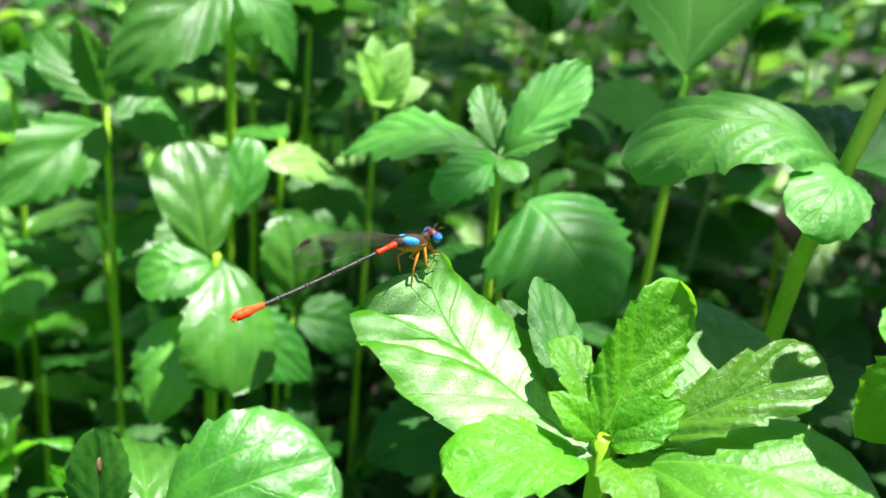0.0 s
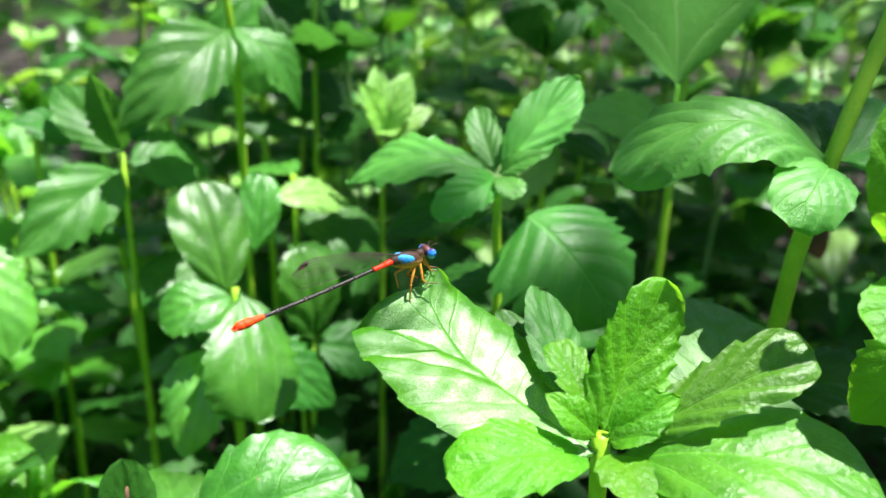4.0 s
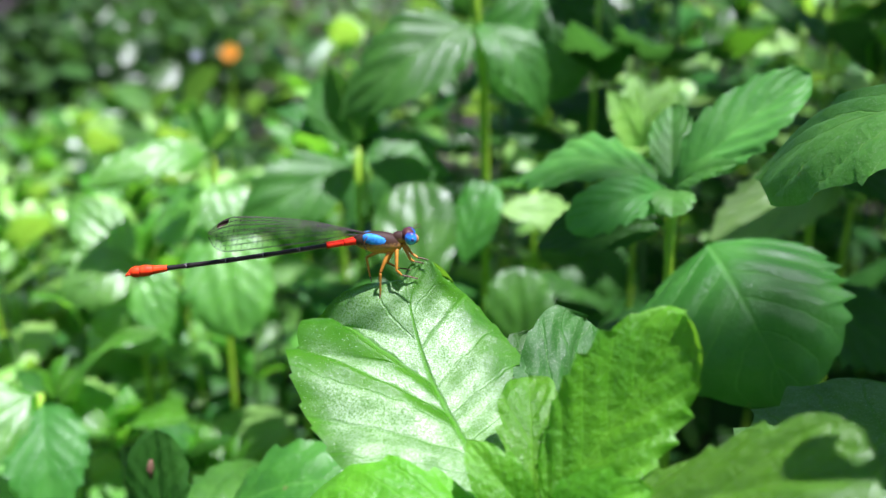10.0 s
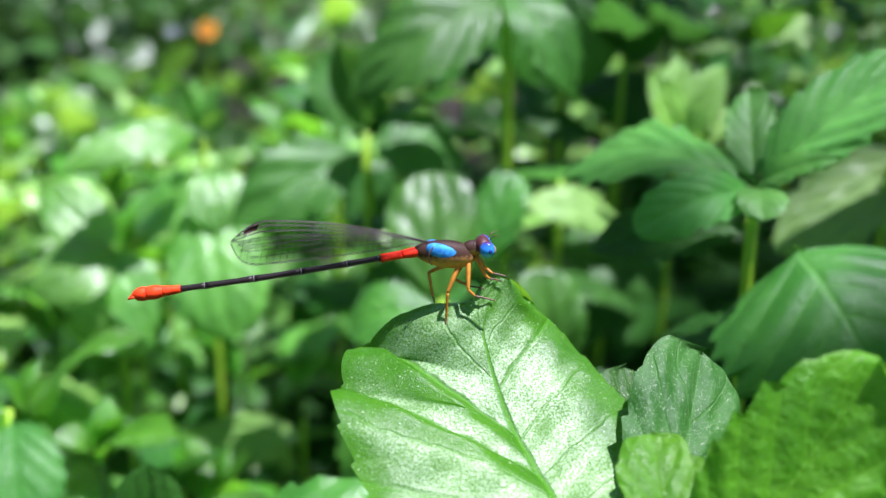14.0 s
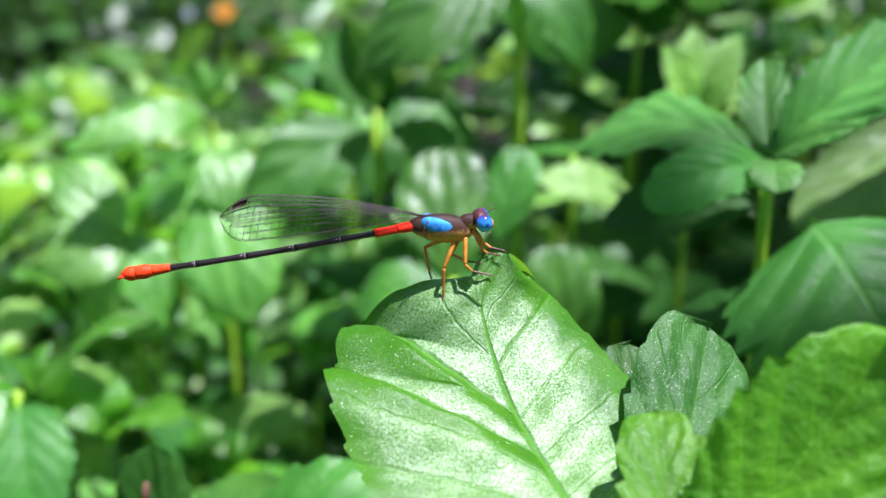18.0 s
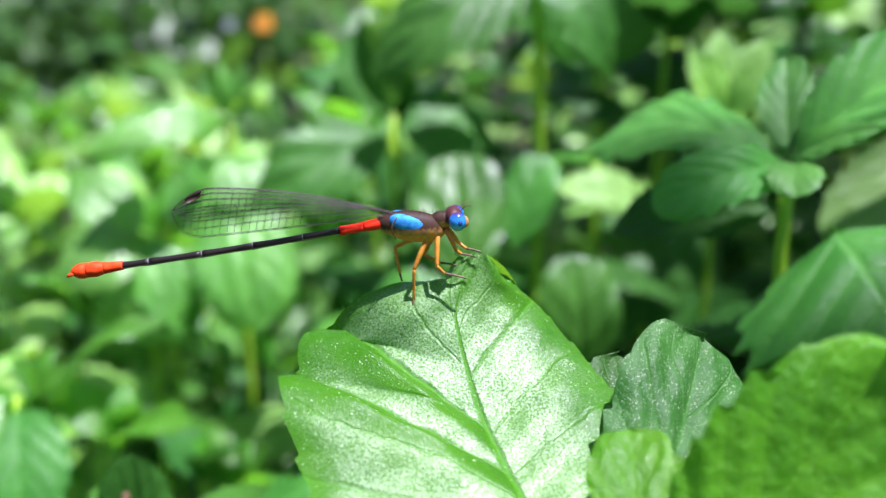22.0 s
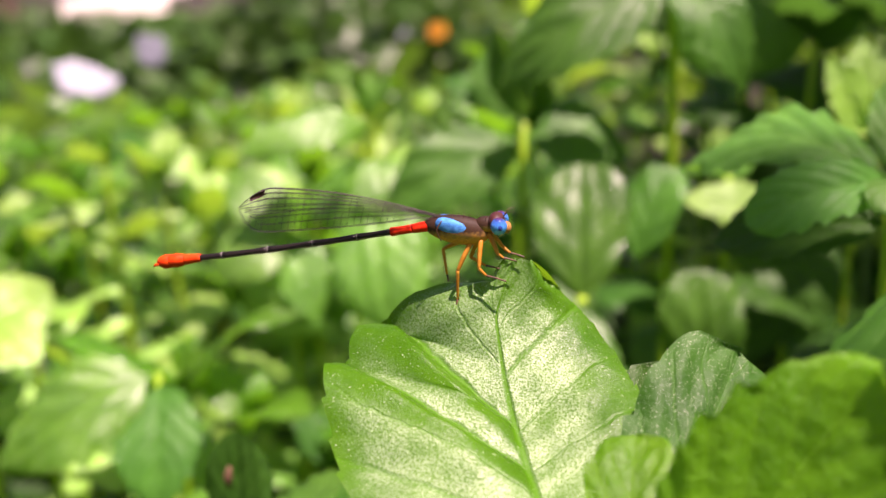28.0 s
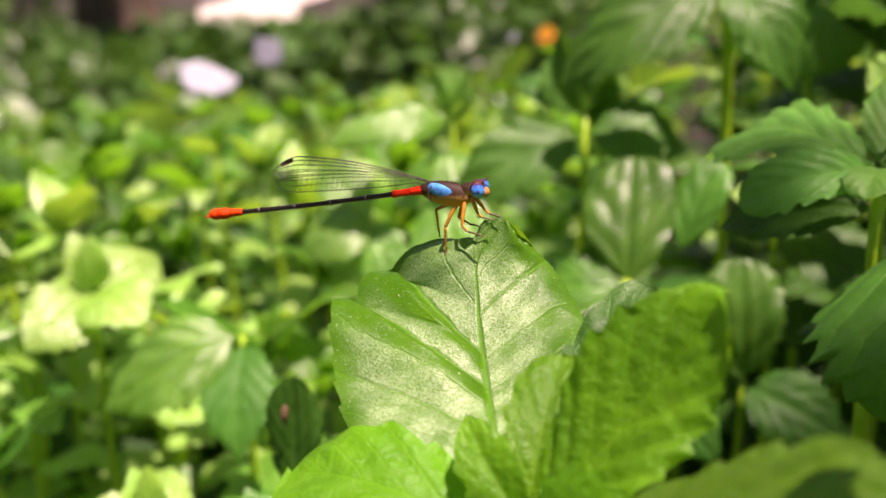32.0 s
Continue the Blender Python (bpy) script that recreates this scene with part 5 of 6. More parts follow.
wing(fly, (-0.55, -0.03, 0.04), (-2.50, -0.185, 0.41), 0.25, 4, "clear net-veined wing folded back")
wing(fly, (-0.545, -0.015, 0.041), (-2.495, -0.17, 0.411), 0.25, 4, "clear net-veined wing folded back")
wing(fly, (-0.55, 0.03, 0.04), (-2.50, -0.135, 0.41), 0.25, 4, "clear net-veined wing folded back")
wing(fly, (-0.545, 0.015, 0.041), (-2.495, -0.15, 0.411), 0.25, 4, "clear net-veined wing folded back")


def leg(hip, knee, foot, toe):
    th = rod("leg", [hip, ((hip[0] + knee[0]) / 2, (hip[1] + knee[1]) / 2 - 0.005, (hip[2] + knee[2]) / 2 + 0.01), knee], [0.026, 0.024, 0.017], M_LEG, fly, "amber leg with dark spines")
    rod("shin", [knee, foot], [0.017, 0.012], M_LEG, th)
    rod("foot", [foot, ((foot[0] + toe[0]) / 2, (foot[1] + toe[1]) / 2, (foot[2] + toe[2]) / 2 + 0.004), toe], [0.011, 0.008], M_FOOT, th)
    k, h, ft = Vector(knee), Vector(hip), Vector(foot)
    for i in range(5):
        p = k.lerp(ft, (i + 0.8) / 6)
        for s in (-1, 1):
            rod("spine", [tuple(p), tuple(p + Vector((0.035 * s, -0.012, -0.03)))], [0.004, 0.0015], M_FOOT, th, sides=3, n=3)


leg((-0.28, -0.05, -0.20), (-0.40, -0.12, -0.46), (-0.405, -0.10, -0.76), (-0.42, -0.14, -0.84))
leg((-0.34, 0.04, -0.20), (-0.57, 0.10, -0.31), (-0.53, 0.06, -0.56), (-0.51, 0.03, -0.63))
leg((-0.18, -0.05, -0.17), (-0.19, -0.15, -0.42), (-0.12, -0.16, -0.49), (0.08, -0.20, -0.53))
leg((-0.20, 0.04, -0.17), (-0.30, 0.14, -0.40), (-0.14, 0.06, -0.46), (0.0, 0.0, -0.47))
leg((-0.10, -0.04, -0.10), (-0.01, -0.09, -0.29), (0.04, -0.08, -0.33), (0.17, -0.06, -0.37))
leg((-0.10, 0.04, -0.10), (0.02, 0.10, -0.27), (0.10, 0.05, -0.32), (0.24, 0.02, -0.35))

# ---- plants further off ----
POOL = []
for i in range(8):
    v, f, uv = blade((0, 0, 0), (0, 1, 0.0), 0.46 + 0.03 * (i % 4), (0, 0, 1), bulge=0.1 + 0.03 * (i % 3), fold=0.1 + 0.05 * (i % 3), curl=0.2, quilt=0.025, long=0.016,
                     teeth=6 + i % 3, tooth=0.18, a=0.55 + 0.06 * (i % 3), b=0.8 + 0.12 * (i % 2), n=24, m=12, seed=40 + i, wave=0.05, ribs=4)
    POOL.append((v, f, uv))
POOL_MESH = {}
for key, mat in (("g", LEAF), ("d", LEAF_DARK), ("y", LEAF_YOUNG), ("s", LEAF_FULL_SUN), ("b", LEAF_SUNNY)):
    POOL_MESH[key] = [mesh_from("leaf", v, f, mat, uv) for v, f, uv in POOL]


def leaf_pose(place, heading, rise, size, roll=0.0, wide=1.0):
    """A pool leaf at a place, pointing along a compass heading and rising by an angle."""
    return Matrix.Translation(place) @ Euler((radians(rise), radians(roll), radians(heading))).to_matrix().to_4x4() @ Matrix.Diagonal((size * wide, size, size, 1))


PLANT_LABELS = ("leafy green undergrowth plant with paired toothed leaves", "slender green undergrowth plant half in shade", "sunlit leafy plant among the undergrowth")


def wild_plant(x, y, top, size, seed, tone="g", crown=True, nodes=5, gap=3.0):
    """A plant with paired leaves, each pair turned across the one below."""
    r = random.Random(seed)
    pl = start_plant(PLANT_LABELS[0 if tone == "g" else 1 if tone == "d" else 2], x, y)
    lean = (r.uniform(-2, 2), r.uniform(-2, 2))
    h = 30 + top
    pts = [(x, y, -30), (x + lean[0] * 0.3 + r.uniform(-0.5, 0.5), y + lean[1] * 0.3, -30 + h * 0.5), (x + lean[0], y + lean[1], top)]
    add_stem(pl, pts, 0.15, 0.08, STEM if r.random() < 0.6 else STEM_DARK, sides=6)
    turn = r.uniform(0, 180)
    for k in range(nodes):
        z = top - k * gap * r.uniform(0.85, 1.15)
        f = (z + 30) / h
        if f < 0.15:
            break
        px, py = x + lean[0] * f * f, y + lean[1] * f * f
        rise = 38 - k * 16 + r.uniform(-12, 12)
        ln = size * (0.62 + 0.16 * min(k, 3)) * r.uniform(0.85, 1.15) / 100
        for s in (0, 180):
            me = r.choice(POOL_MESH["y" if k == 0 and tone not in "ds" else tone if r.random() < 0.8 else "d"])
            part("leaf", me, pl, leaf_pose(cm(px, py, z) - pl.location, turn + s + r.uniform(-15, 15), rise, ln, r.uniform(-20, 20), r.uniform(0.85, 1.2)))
        turn += 90 + r.uniform(-15, 15)
    for k in range(3 if crown else 0):
        part("leaf", r.choice(POOL_MESH["y"]), pl, leaf_pose(cm(x + lean[0], y + lean[1], top) - pl.location, r.uniform(0, 360), r.uniform(60, 80), size * 0.35 / 100, r.uniform(-20, 20)))
    return pl


def taken(x, y):
    return any((x - a) ** 2 + (y - b) ** 2 < 1.6 ** 2 for a, b in USED)


USED = [(o.location.x * 100, o.location.y * 100) for o in scene.objects if o.name.startswith("plant")]
r = random.Random(21)
count = 0
# rows behind, low to the west and taller to the east
for k in range(900):
    if count >= WILD:
        break
    az, dist = r.uniform(-58, 82), r.uniform(17, 75)
    if r.random() > 1.15 - dist / 110:
        continue
    x, y = dist * math.sin(radians(az)) - 2, dist * math.cos(radians(az)) - 2
    if y < 17.5 - max(0.0, x - 6) * 0.9 and x > -9.5:
        continue
    if taken(x, y) or (az > 2 and dist < 25 and r.random() < 0.6):
        continue
    east = min(1.0, max(0.0, (az + 4) / 16))
    top = (-3.4 - 0.02 * dist) * (1 - east) + east * (1.5 + 0.04 * dist) + r.uniform(-3.0, 1.0) - (1 - east) * (1.5 + max(0.0, dist - 40) * 0.1)
    USED.append((x, y))
    # Tone by place: sunlit colours west and far east, shaded ones nearer east.
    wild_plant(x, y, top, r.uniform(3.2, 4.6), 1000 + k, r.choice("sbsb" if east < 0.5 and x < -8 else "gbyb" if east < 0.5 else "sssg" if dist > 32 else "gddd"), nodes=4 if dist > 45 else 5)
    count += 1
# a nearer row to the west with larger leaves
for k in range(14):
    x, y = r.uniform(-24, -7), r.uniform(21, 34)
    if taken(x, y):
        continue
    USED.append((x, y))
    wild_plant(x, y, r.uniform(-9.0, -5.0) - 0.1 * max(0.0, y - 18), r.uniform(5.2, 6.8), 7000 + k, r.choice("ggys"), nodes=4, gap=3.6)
# low plants in front of it, sunlight put into their leaf tones
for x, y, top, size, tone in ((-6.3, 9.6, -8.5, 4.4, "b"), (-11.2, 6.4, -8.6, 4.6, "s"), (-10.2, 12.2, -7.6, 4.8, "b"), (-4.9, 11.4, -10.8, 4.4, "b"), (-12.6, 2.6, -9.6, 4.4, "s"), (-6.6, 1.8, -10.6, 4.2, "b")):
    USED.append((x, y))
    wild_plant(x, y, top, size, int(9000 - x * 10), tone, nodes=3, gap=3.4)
# a low layer that fills the gaps below, dark tones standing in for shade
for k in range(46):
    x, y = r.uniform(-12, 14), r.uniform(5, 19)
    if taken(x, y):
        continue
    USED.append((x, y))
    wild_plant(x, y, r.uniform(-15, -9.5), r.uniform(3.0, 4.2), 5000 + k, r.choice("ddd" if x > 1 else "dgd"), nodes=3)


# ---- far undergrowth, shrubs and trees ----
def leaf_cloud(name, label, category, places, size, mat, seed, kind="stuff"):
    """Many small leaves in one mesh; places is a list of centres, each with a heading and a rise."""
    rr = random.Random(seed)
    vs, fs, us, o = [], [], [], 0
    for p in places:
        s = size * rr.uniform(0.7, 1.3)
        m = leaf_pose(p, rr.uniform(0, 360), rr.uniform(-45, 60), s, rr.uniform(-40, 40), rr.uniform(0.8, 1.2))
        for q, uv in (((0, 0, 0), (0.5, 0)), ((0.23, 0.35, 0.05), (1, 0.35)), ((0.2, 0.75, 0.03), (1, 0.75)), ((0, 1, -0.08), (0.5, 1)), ((-0.2, 0.75, 0.03), (0, 0.75)), ((-0.23, 0.35, 0.05), (0, 0.35)), ((0, 0.5, -0.02), (0.5, 0.5))):
            vs.append(m @ Vector(q))
            us.append(uv)
        fs += [(o, o + 1, o + 6), (o + 1, o + 2, o + 6), (o + 2, o + 3, o + 6), (o + 3, o + 4, o + 6), (o + 4, o + 5, o + 6), (o + 5, o, o + 6)]
        o += 7
    return tagged(new(name, mesh_from(name, vs, fs, mat, us)), label, category, "", kind)


r = random.Random(5)
low = []
for k in range(9000):
    az, d = r.uniform(-75, 95), 0.7 + 3.6 * r.random() ** 1.5
    x, y = d * math.sin(radians(az)), d * math.cos(radians(az))
    top = 0.25 if az < 5 else 0.36 + 0.05 * d
    if az < -6:
        top = max(0.06, 0.26 - 0.2 * (d - 0.55))
    if az < -10 and d > 1.25 + 0.2 * r.random():
        continue
    low.append(Vector((x, y, r.uniform(0.03, 1) ** 0.6 * top)))
leaf_cloud("undergrowth", "dense green undergrowth of toothed leaves", "undergrowth", low, 0.045, LEAF_FAR, 3)


# ground cover under the far hedge
r = random.Random(16)
low = []
for k in range(9500):
    az, d = r.uniform(-58, -6), r.uniform(1.5, 7.0)
    if abs(az + 25.2) < 4.4 and d > 5.7:
        continue
    low.append(Vector((d * math.sin(radians(az)), d * math.cos(radians(az)), r.random() * max(0.07, 0.27 - 0.045 * d))))
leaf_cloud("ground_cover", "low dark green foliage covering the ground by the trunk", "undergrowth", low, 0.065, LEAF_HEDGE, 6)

# low growth added to close the gaps between the stems, coloured dark for shade
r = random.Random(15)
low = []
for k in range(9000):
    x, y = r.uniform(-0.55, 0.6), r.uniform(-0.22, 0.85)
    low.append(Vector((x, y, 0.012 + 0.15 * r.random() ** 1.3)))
leaf_cloud("low_growth", "low leaves added under the plants, darkened as shade between stems", "undergrowth", low, 0.032, LEAF_FLOOR, 4)


def shrub(x, y, rx, rz, n, seed, mat, label):
    rr = random.Random(seed)
    foot = tagged(new("shrub"), label, "shrub", "shrubs behind the undergrowth")
    foot.location = (x, y, 0)
    lobes = [(Vector((rr.uniform(-0.6, 0.6) * rx, rr.uniform(-0.6, 0.6) * rx, rr.uniform(0.35, 0.75) * rz)), rr.uniform(0.3, 0.5)) for _ in range(7)]
    pts = []
    for k in range(n):
        cc, s = rr.choice(lobes)
        d = Vector((rr.gauss(0, 1), rr.gauss(0, 1), rr.gauss(0, 1))).normalized() * rr.uniform(0.55, 1.0)
        q = cc + Vector((d.x * rx * s, d.y * rx * s, d.z * rz * s))
        pts.append(Vector((q.x, q.y, max(0.03, q.z))))
    cl = leaf_cloud("crown", "", "", pts, 0.075, mat, seed)
    cl.parent = foot
    for cc, s in lobes:
        v, f = tube(bend([Vector((0, 0, -0.03)), cc * 0.5 + Vector((0.02, 0, 0.03)), cc], 8), [0.016 - 0.0014 * i for i in range(8)], 6)
        part("branch", mesh_from("branch", v, f, BARK), foot)


def polar(az, d):
    return d * math.sin(radians(az)), d * math.cos(radians(az))


for k, (az, d, rx, rz) in enumerate(((-44, 2.5, 0.42, 0.2), (-35, 2.3, 0.36, 0.12), (-27, 2.5, 0.34, 0.11), (-31, 3.3, 0.4, 0.1), (-23, 3.3, 0.4, 0.1), (-18, 3.1, 0.4, 0.13), (-38, 3.1, 0.4, 0.13), (-14, 2.3, 0.3, 0.24), (-12, 2.6, 0.3, 0.26), (-52, 2.6, 0.5, 0.5), (-60, 3.6, 0.9, 0.8), (-51, 3.4, 0.7, 0.6), (-45, 4.6, 0.7, 0.7), (-40, 5.6, 0.4, 0.6), (-17.5, 6.2, 0.3, 0.5), (-15, 4.8, 0.26, 0.5), (-9, 4.2, 0.6, 0.55), (-2, 5.0, 0.7, 0.7),
                                    (10, 4.4, 0.8, 1.0), (20, 4.0, 0.9, 1.2), (31, 3.8, 0.9, 1.2), (43, 3.8, 1.0, 1.3), (56, 3.8, 1.0, 1.2), (70, 3.8, 1.0, 1.2), (84, 3.9, 1.0, 1.1))):
    x, y = polar(az, d)
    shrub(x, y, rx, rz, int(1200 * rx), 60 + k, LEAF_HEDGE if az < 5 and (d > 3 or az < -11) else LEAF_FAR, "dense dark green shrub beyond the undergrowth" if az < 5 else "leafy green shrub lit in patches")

# pale path beyond
verts, faces = [], []
for i in range(25):
    d = 6.0 + 11 * (i / 24) ** 1.4
    w = (0.12, 0.24, 0.31)[i] if i < 3 else 0.33 + 0.035 * (d - 6.0) + 0.03 * math.sin(d * 3)
    x, y = polar(-25.2 + 1.2 * math.sin(d * 0.6), d)
    verts += [(x - w * 0.9, y - w * 0.4, 0.012), (x + w * 0.9, y + w * 0.4, 0.012)]
faces = [(2 * i, 2 * i + 1, 2 * i + 3, 2 * i + 2) for i in range(24)]
tagged(new("pavement", mesh_from("pavement", verts, faces, PATH_MAT)), "pale sunlit path beyond the plants", "path", "", "structure")


# the tree whose crown, out of view, is added to dapple the light
def tree(x, y):
    t = tagged(new("tree"), "tall tree with a brown trunk and a broad leafy crown", "tree")
    t.location = (x, y, 0)
    line = bend([(0, 0, -0.05), (0.05, 0, 0.9), (0.02, -0.05, 2.2), (0.5, -0.6, 3.6)], 14)
    v, f = tube(line, [0.17 - 0.007 * i + (0.06 if i == 0 else 0) for i in range(14)], 14)
    part("trunk", mesh_from("trunk", v, f, BARK), t)
    rr = random.Random(9)
    over = SUN_DIR * (3.0 / SUN_DIR.z)
    lobes = []
    for k in range(12):
        e = Vector((over.x * rr.uniform(-0.2, 1.6) - x + rr.uniform(-1.6, 1.6), over.y * rr.uniform(-0.2, 1.4) - y + rr.uniform(-1.4, 1.6), 3.0 + rr.uniform(-0.2, 1.0)))
        s = Vector(line[8 + k % 5])
        near = 9.0
        for j in range(21):
            w = s.lerp(e, j / 20)
            near = min(near, math.hypot(w.x + x - SUN_DIR.x / SUN_DIR.z * (w.z - 0.28), w.y + y - SUN_DIR.y / SUN_DIR.z * (w.z - 0.28)))
        if near < 0.3:
            continue
        lobes.append(e)
        v, f = tube(bend([s, s.lerp(e, 0.5) + Vector((0, 0, 0.3)), e], 8), [0.06 - 0.006 * i for i in range(8)], 8)
        part("limb", mesh_from("limb", v, f, BARK), t)
    pts = []
    sx, sy = SUN_DIR.x / SUN_DIR.z, SUN_DIR.y / SUN_DIR.z
    for k in range(CROWN):
        q = Vector((rr.uniform(-2.2, 2.8) - x, rr.uniform(-1.4, 3.4) - y, rr.uniform(2.3, 3.4)))
        if k < 8:  # unseen clusters added to shade the plants to the east
            q = Vector((rr.uniform(0.03, 0.17) + sx * (q.z - 0.28) - x, rr.uniform(-0.05, 0.11) + sy * (q.z - 0.28) - y, q.z))
        for j in range(16):
            p = q + Vector((rr.gauss(0, 0.07), rr.gauss(0, 0.07), rr.gauss(0, 0.05)))
            gx, gy = (p.x + x - sx * (p.z - 0.28)) * 100, (p.y + y - sy * (p.z - 0.28)) * 100
            if gx < 2.5 + 0.1 * gy and rr.random() < 0.55:
                continue
            if any(((gx - a) / (ra + 1.8)) ** 2 + ((gy - b) / (rb + 1.8)) ** 2 < 1 for a, b, ra, rb in GAPS):
                continue
            pts.append(p)
    r2 = random.Random(77)
    for k in range(70):  # more unseen clusters, added to darken the east side
        az, d, z = radians(r2.uniform(44, 88)), r2.uniform(0.28, 1.7), r2.uniform(2.3, 3.2)
        q = Vector((d * math.sin(az) + sx * (z - 0.28) - x, d * math.cos(az) + sy * (z - 0.28) - y, z))
        for j in range(14):
            p = q + Vector((r2.gauss(0, 0.07), r2.gauss(0, 0.07), r2.gauss(0, 0.05)))
            gx, gy = (p.x + x - sx * (p.z - 0.28)) * 100, (p.y + y - sy * (p.z - 0.28)) * 100
            if gx > 14:
                pts.append(p)
    # Unseen leaves on no limb, hung overhead to shade two spots.
    shade_leaves = []
    for gx, gy, ra, rb, n in ((6.8, 1.6, 2.4, 1.4, 9), (3.6, 4.9, 1.0, 0.8, 6)):
        for k in range(n):
            a, w, z = rr.uniform(0, 6.28), math.sqrt(rr.random()), rr.uniform(1.5, 1.9)
            shade_leaves.append(Vector(((gx + ra * w * math.cos(a)) / 100 + sx * (z - 0.28) - x, (gy + rb * w * math.sin(a)) / 100 + sy * (z - 0.28) - y, z)))
    bo = leaf_cloud("bough", "", "", shade_leaves, 0.022, LEAF_HEDGE, 13)
    bo.parent = t
    cr = leaf_cloud("crown", "", "", pts, 0.055, LEAF_HEDGE, 12)
    cr.parent = t


# openings left in the unseen crown to sunlight chosen plants: centre and half widths in cm
GAPS = ((0.4, -3.3, 4.2, 3.8), (-0.4, 11.5, 2.6, 2.6), (-28, 26, 24, 22), (7, 12.6, 1.6, 1.4), (-8, 16.5, 9, 5), (4.4, 12.9, 1.2, 1.0), (0.9, 9.6, 2.0, 1.8), (-2, 13.6, 1.5, 1.2), (7.0, -0.8, 1.5, 1.0), (19, 25, 3, 3), (-58, 70, 40, 35), (-3, 45, 8, 6), (20, 8, 3, 3), (-2.5, 3.0, 3.5, 2.5), (9.0, 9.2, 2.0, 1.6), (8.8, 6.6, 1.8, 1.2), (5.2, 5.4, -0.4, -0.4), (-380, 780, 250, 350), (-240, 250, 60, 60), (12, 38, 11, 8), (28, 52, 10, 9), (8, 58, 10, 10), (5, -6.2, 3.5, 3.0), (-9, 7, 5, 6), (-200, 270, 110, 100))
tree(-2.1, 3.1)


# unseen ring of foliage round about, added to dim and green the skylight
r = random.Random(77)
woods = []
for k in range(15000):
    az, d = r.uniform(-180, 180), r.uniform(4.6, 8.5)
    z = 7.5 * r.random() ** 0.8
    if -45 < az < -8 or -52 < az < 6 and z < 0.30 * d + 0.3:
        continue
    woods.append(Vector((d * math.sin(radians(az)), d * math.cos(radians(az)), z + 0.2)))
leaf_cloud("woods", "unseen dense ring of green foliage that dims and tints skylight", "woods", woods, 0.24, LEAF_HEDGE, 78)

# unseen undergrowth on the near side, added to turn bounced light green
back = []
for k in range(7000):
    az, d = r.uniform(95, 285), 0.42 + 3.8 * r.random() ** 1.3
    back.append(Vector((d * math.sin(radians(az)), d * math.cos(radians(az)), r.random() ** 0.7 * 0.2)))
leaf_cloud("undergrowth", "unseen green undergrowth on the near side, tinting bounced light", "undergrowth", back, 0.06, LEAF_FAR, 79)


# orange flower and its pale neighbour, and scraps of white
def flower(place, size, mat, eye, label, petals=11):
    fl = start_plant(label, place[0], place[1])
    fl.name = "flower"
    fl["category"], fl["group"] = "flower", "flowers"
    add_stem(fl, [(place[0] + 1, place[1] + 1, -30), (place[0] + 0.4, place[1] + 0.5, -15), (place[0], place[1] + 0.2, place[2])], 0.15, 0.1)
    q = cm(*place) - fl.location
    for k in range(petals):
        v, f, uv = blade((0, 0.12, 0), (0, 1, 0.18), 0.36, (0, 0, 1), bulge=0.08, fold=0.1, tooth=0.05, teeth=2, a=0.6, b=0.2, n=8, m=4, seed=k)
        m = Matrix.Translation(q) @ Euler((radians(55), 0, radians(-10))).to_matrix().to_4x4() @ Euler((0, 0, radians(360 * k / petals))).to_matrix().to_4x4() @ Matrix.Diagonal((size / 100, size / 100, size / 100, 1))
        part("petal", mesh_from("petal", v, f, mat, uv), fl, m)
    v, f = egg(q, size * 0.0028, size * 0.0028, size * 0.0022)
    part("flower_eye", mesh_from("flower_eye", v, f, eye), fl)


flower((-10.7, 73.5, -3.6), 0.95, PETAL, PETAL_EYE, "orange daisy-like flower on a slender stem")
flower((-13.3, 72.0, -3.6), 0.5, PAPER, PAPER, "small whitish flower on a slender stem", 9)


def scrap(place, rx, ry, seed, mat):
    rr = random.Random(seed)
    n = 9
    verts = []
    for i in range(n):
        for j in range(n):
            x, y = i / (n - 1) * 2 - 1, j / (n - 1) * 2 - 1
            k = 1 - 0.3 * (x * x * y * y) + 0.28 * noise.noise(Vector((x * 1.7 + seed * 3, y * 1.7, 2)))
            verts.append(Vector((x * rx * k, y * ry * 0.5 * k, y * ry * k * 0.85 + 0.25 * ry * noise.noise(Vector((x * 2 + seed, y * 2, 0))))) / 100)
    faces = [(i * n + j, i * n + j + 1, (i + 1) * n + j + 1, (i + 1) * n + j) for i in range(n - 1) for j in range(n - 1)]
    ob = new("white_scrap", mesh_from("white_scrap", verts, faces, mat))
    ob.matrix_world = Matrix.Translation(cm(*place)) @ Euler((0, radians(18), radians(20))).to_matrix().to_4x4()
    m = ob.modifiers.new("thickness", "SOLIDIFY")
    m.thickness = 0.0008
    return tagged(ob, "crumpled white scrap caught on the leaves", "scrap", "white scraps")


scrap((-24.7, 38.7, -3.4), 1.6, 0.95, 1, PAPER)
scrap((-22.9, 43.2, -2.3), 0.9, 1.0, 2, PAPER_DIM)

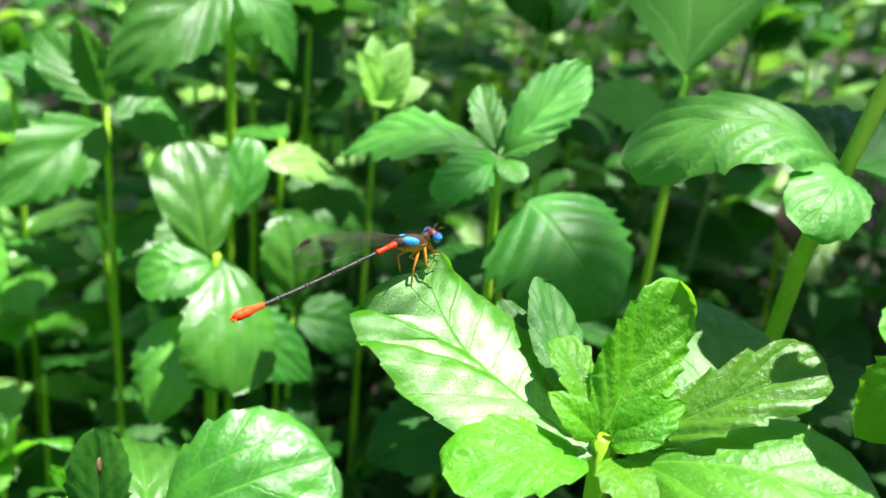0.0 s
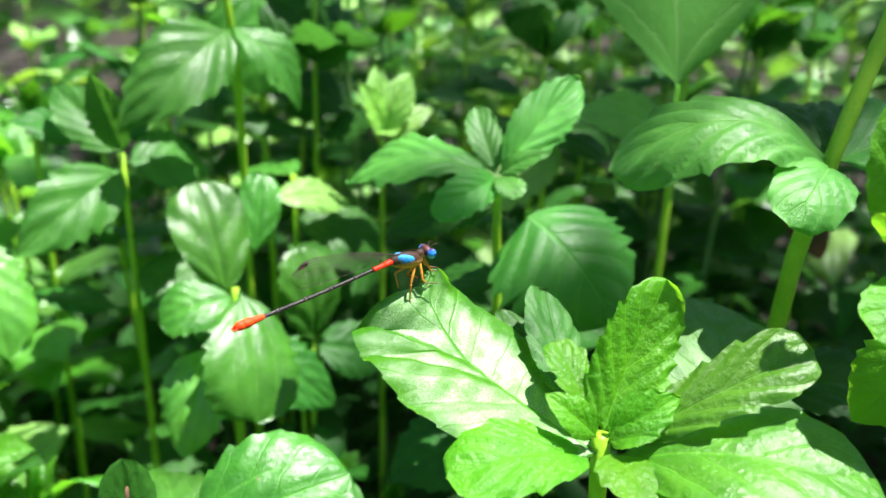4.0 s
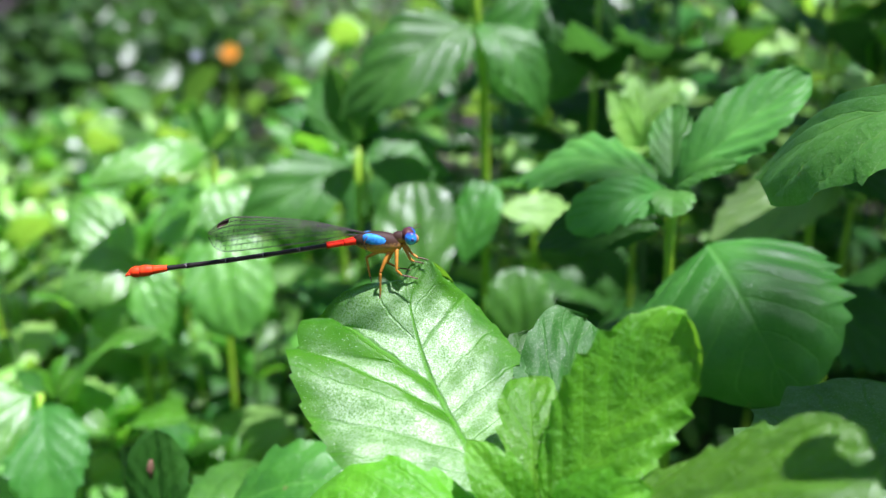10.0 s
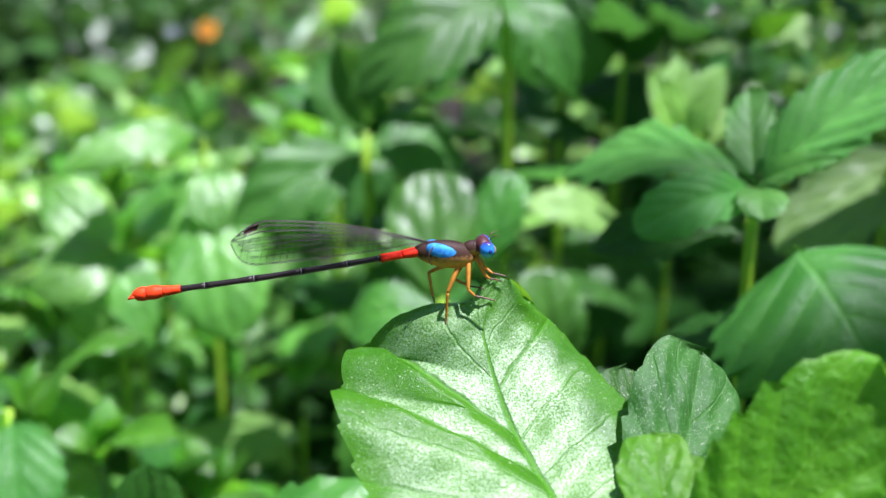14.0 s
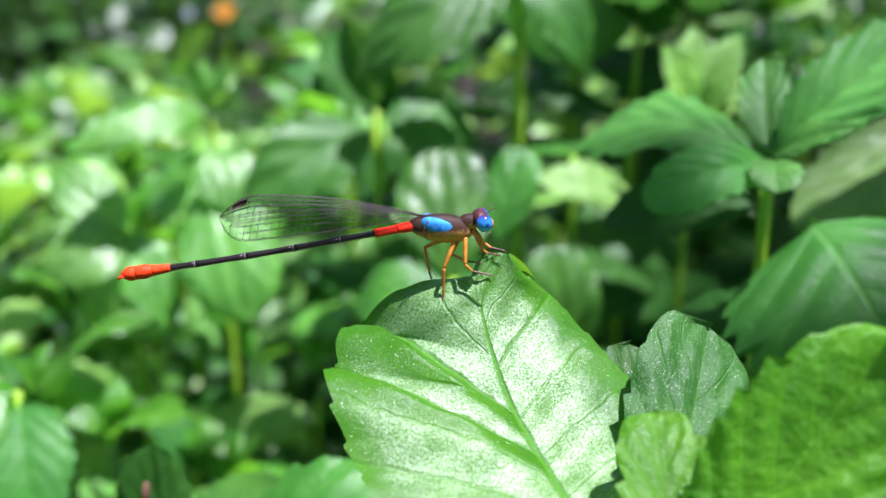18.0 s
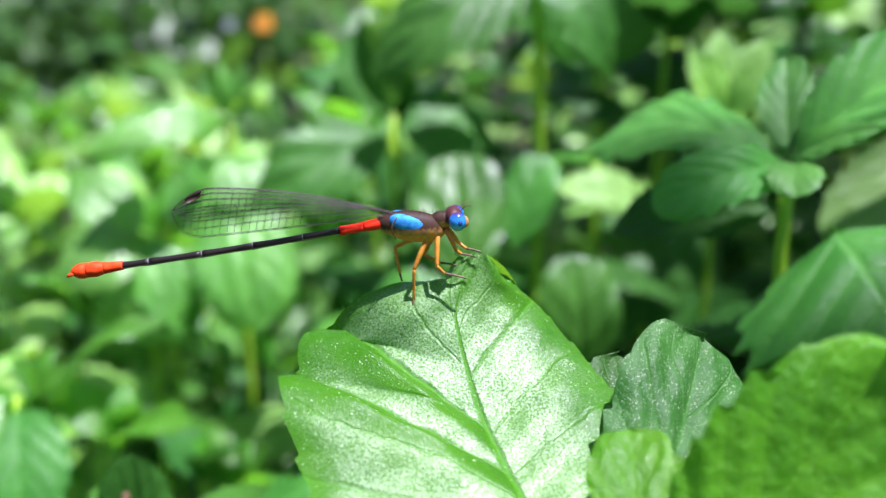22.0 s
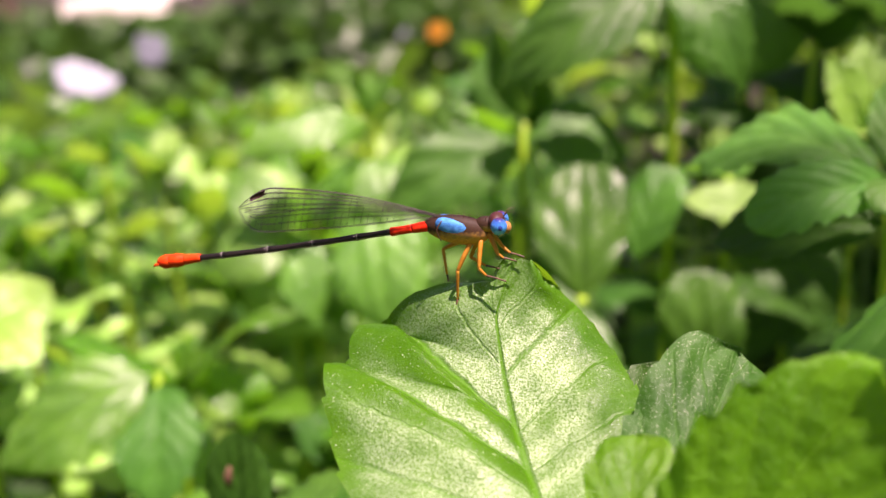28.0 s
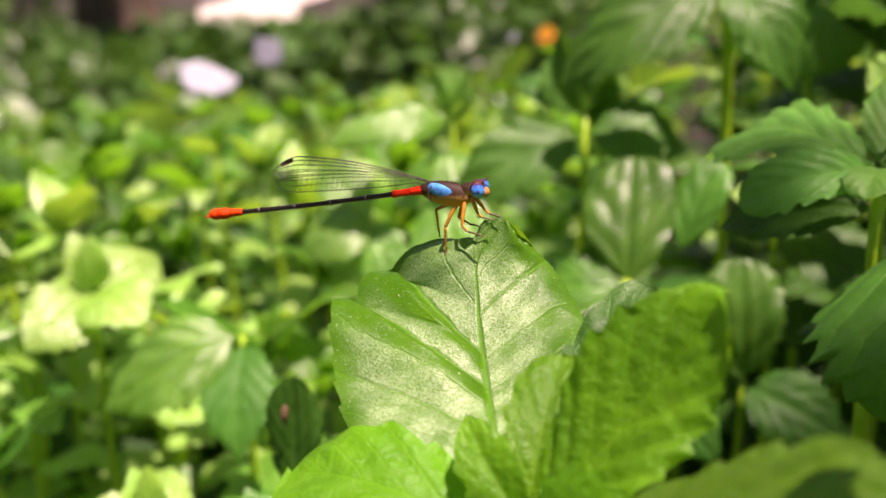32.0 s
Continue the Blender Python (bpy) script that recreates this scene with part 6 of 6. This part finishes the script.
# small pale leaf bits and a brown dead leaf caught among the stems
for p, rx, ry in (((14.3, 0.0, -6.2), 0.5, 0.35), ((12.6, 0.4, -6.6), 0.5, 0.35)):
    ob = scrap(p, rx, ry, 5, LEAF_PALE)
    ob.name = "leaf_bit"
    tagged(ob, "pale yellow-green bit of leaf caught among stems", "leaf bit", "leaf bits")
scrap((2.5, 22.7, -7.4), 0.55, 0.5, 4, PAPER)

# dead leaves on the soil
r = random.Random(31)
for k in range(60):
    x, y = r.uniform(-25, 45), r.uniform(-6, 45)
    me = POOL_MESH.setdefault("l", [mesh_from("dead_leaf", v, f, LITTER, uv) for v, f, uv in POOL])
    ob = new("dead_leaf", r.choice(me))
    ob.matrix_world = leaf_pose(Vector((x / 100, y / 100, 0.0)), r.uniform(0, 360), r.uniform(-5, 12), r.uniform(0.05, 0.09), r.uniform(-20, 20))
    tagged(ob, "curled brown dead leaf on the soil", "dead leaf", "fallen leaves")


brown = new("dead_leaf", POOL_MESH["l"][2])
brown.matrix_world = leaf_pose(cm(18.6, 5.4, -3.2), 120, -65, 0.024, 25, 1.1)
tagged(brown, "reddish brown dead leaf hanging among the stems", "dead leaf", "fallen leaves")


for k in range(9):
    d = r.uniform(2.4, 3.1)
    x, y = polar(r.uniform(-38, -32), d)
    ob = new("dead_leaf", POOL_MESH.setdefault("r", [mesh_from("dead_leaf", v, f, RUST, uv) for v, f, uv in POOL])[k % 8])
    ob.matrix_world = leaf_pose(Vector((x, y, 0.02)), r.uniform(0, 360), r.uniform(5, 35), r.uniform(0.08, 0.13), r.uniform(-20, 20), 1.4)
    tagged(ob, "reddish fallen leaf on the soil by the trunk", "dead leaf", "fallen leaves")


def motions():
    # the abdomen swings a little on the thorax
    rows = [(t, pose(ABD_ROOT[0] / 100, ABD_ROOT[1], ABD_ROOT[2] / 100, 0, p, y)) for t, y, p in SWING]
    walk(abdomen, rows)


SWING = ((0, 7, -10.5), (2, 6.5, -9.8), (3.5, 6, -7.2), (5.5, 8, -6), (7, 6, -5.6), (9, 2, -6), (11, -0.5, -7), (13, -1.5, -8), (19, -2, -8.8), (23, -2, -9), (24.2, -6, -12), (26.5, -3.5, -11.3), (28, -2, -9.5), (29, 0, -7.8), (30.5, 1, -7.8), (32, -1, -8.8))
cam.data.dof.focus_object = thorax
motions()
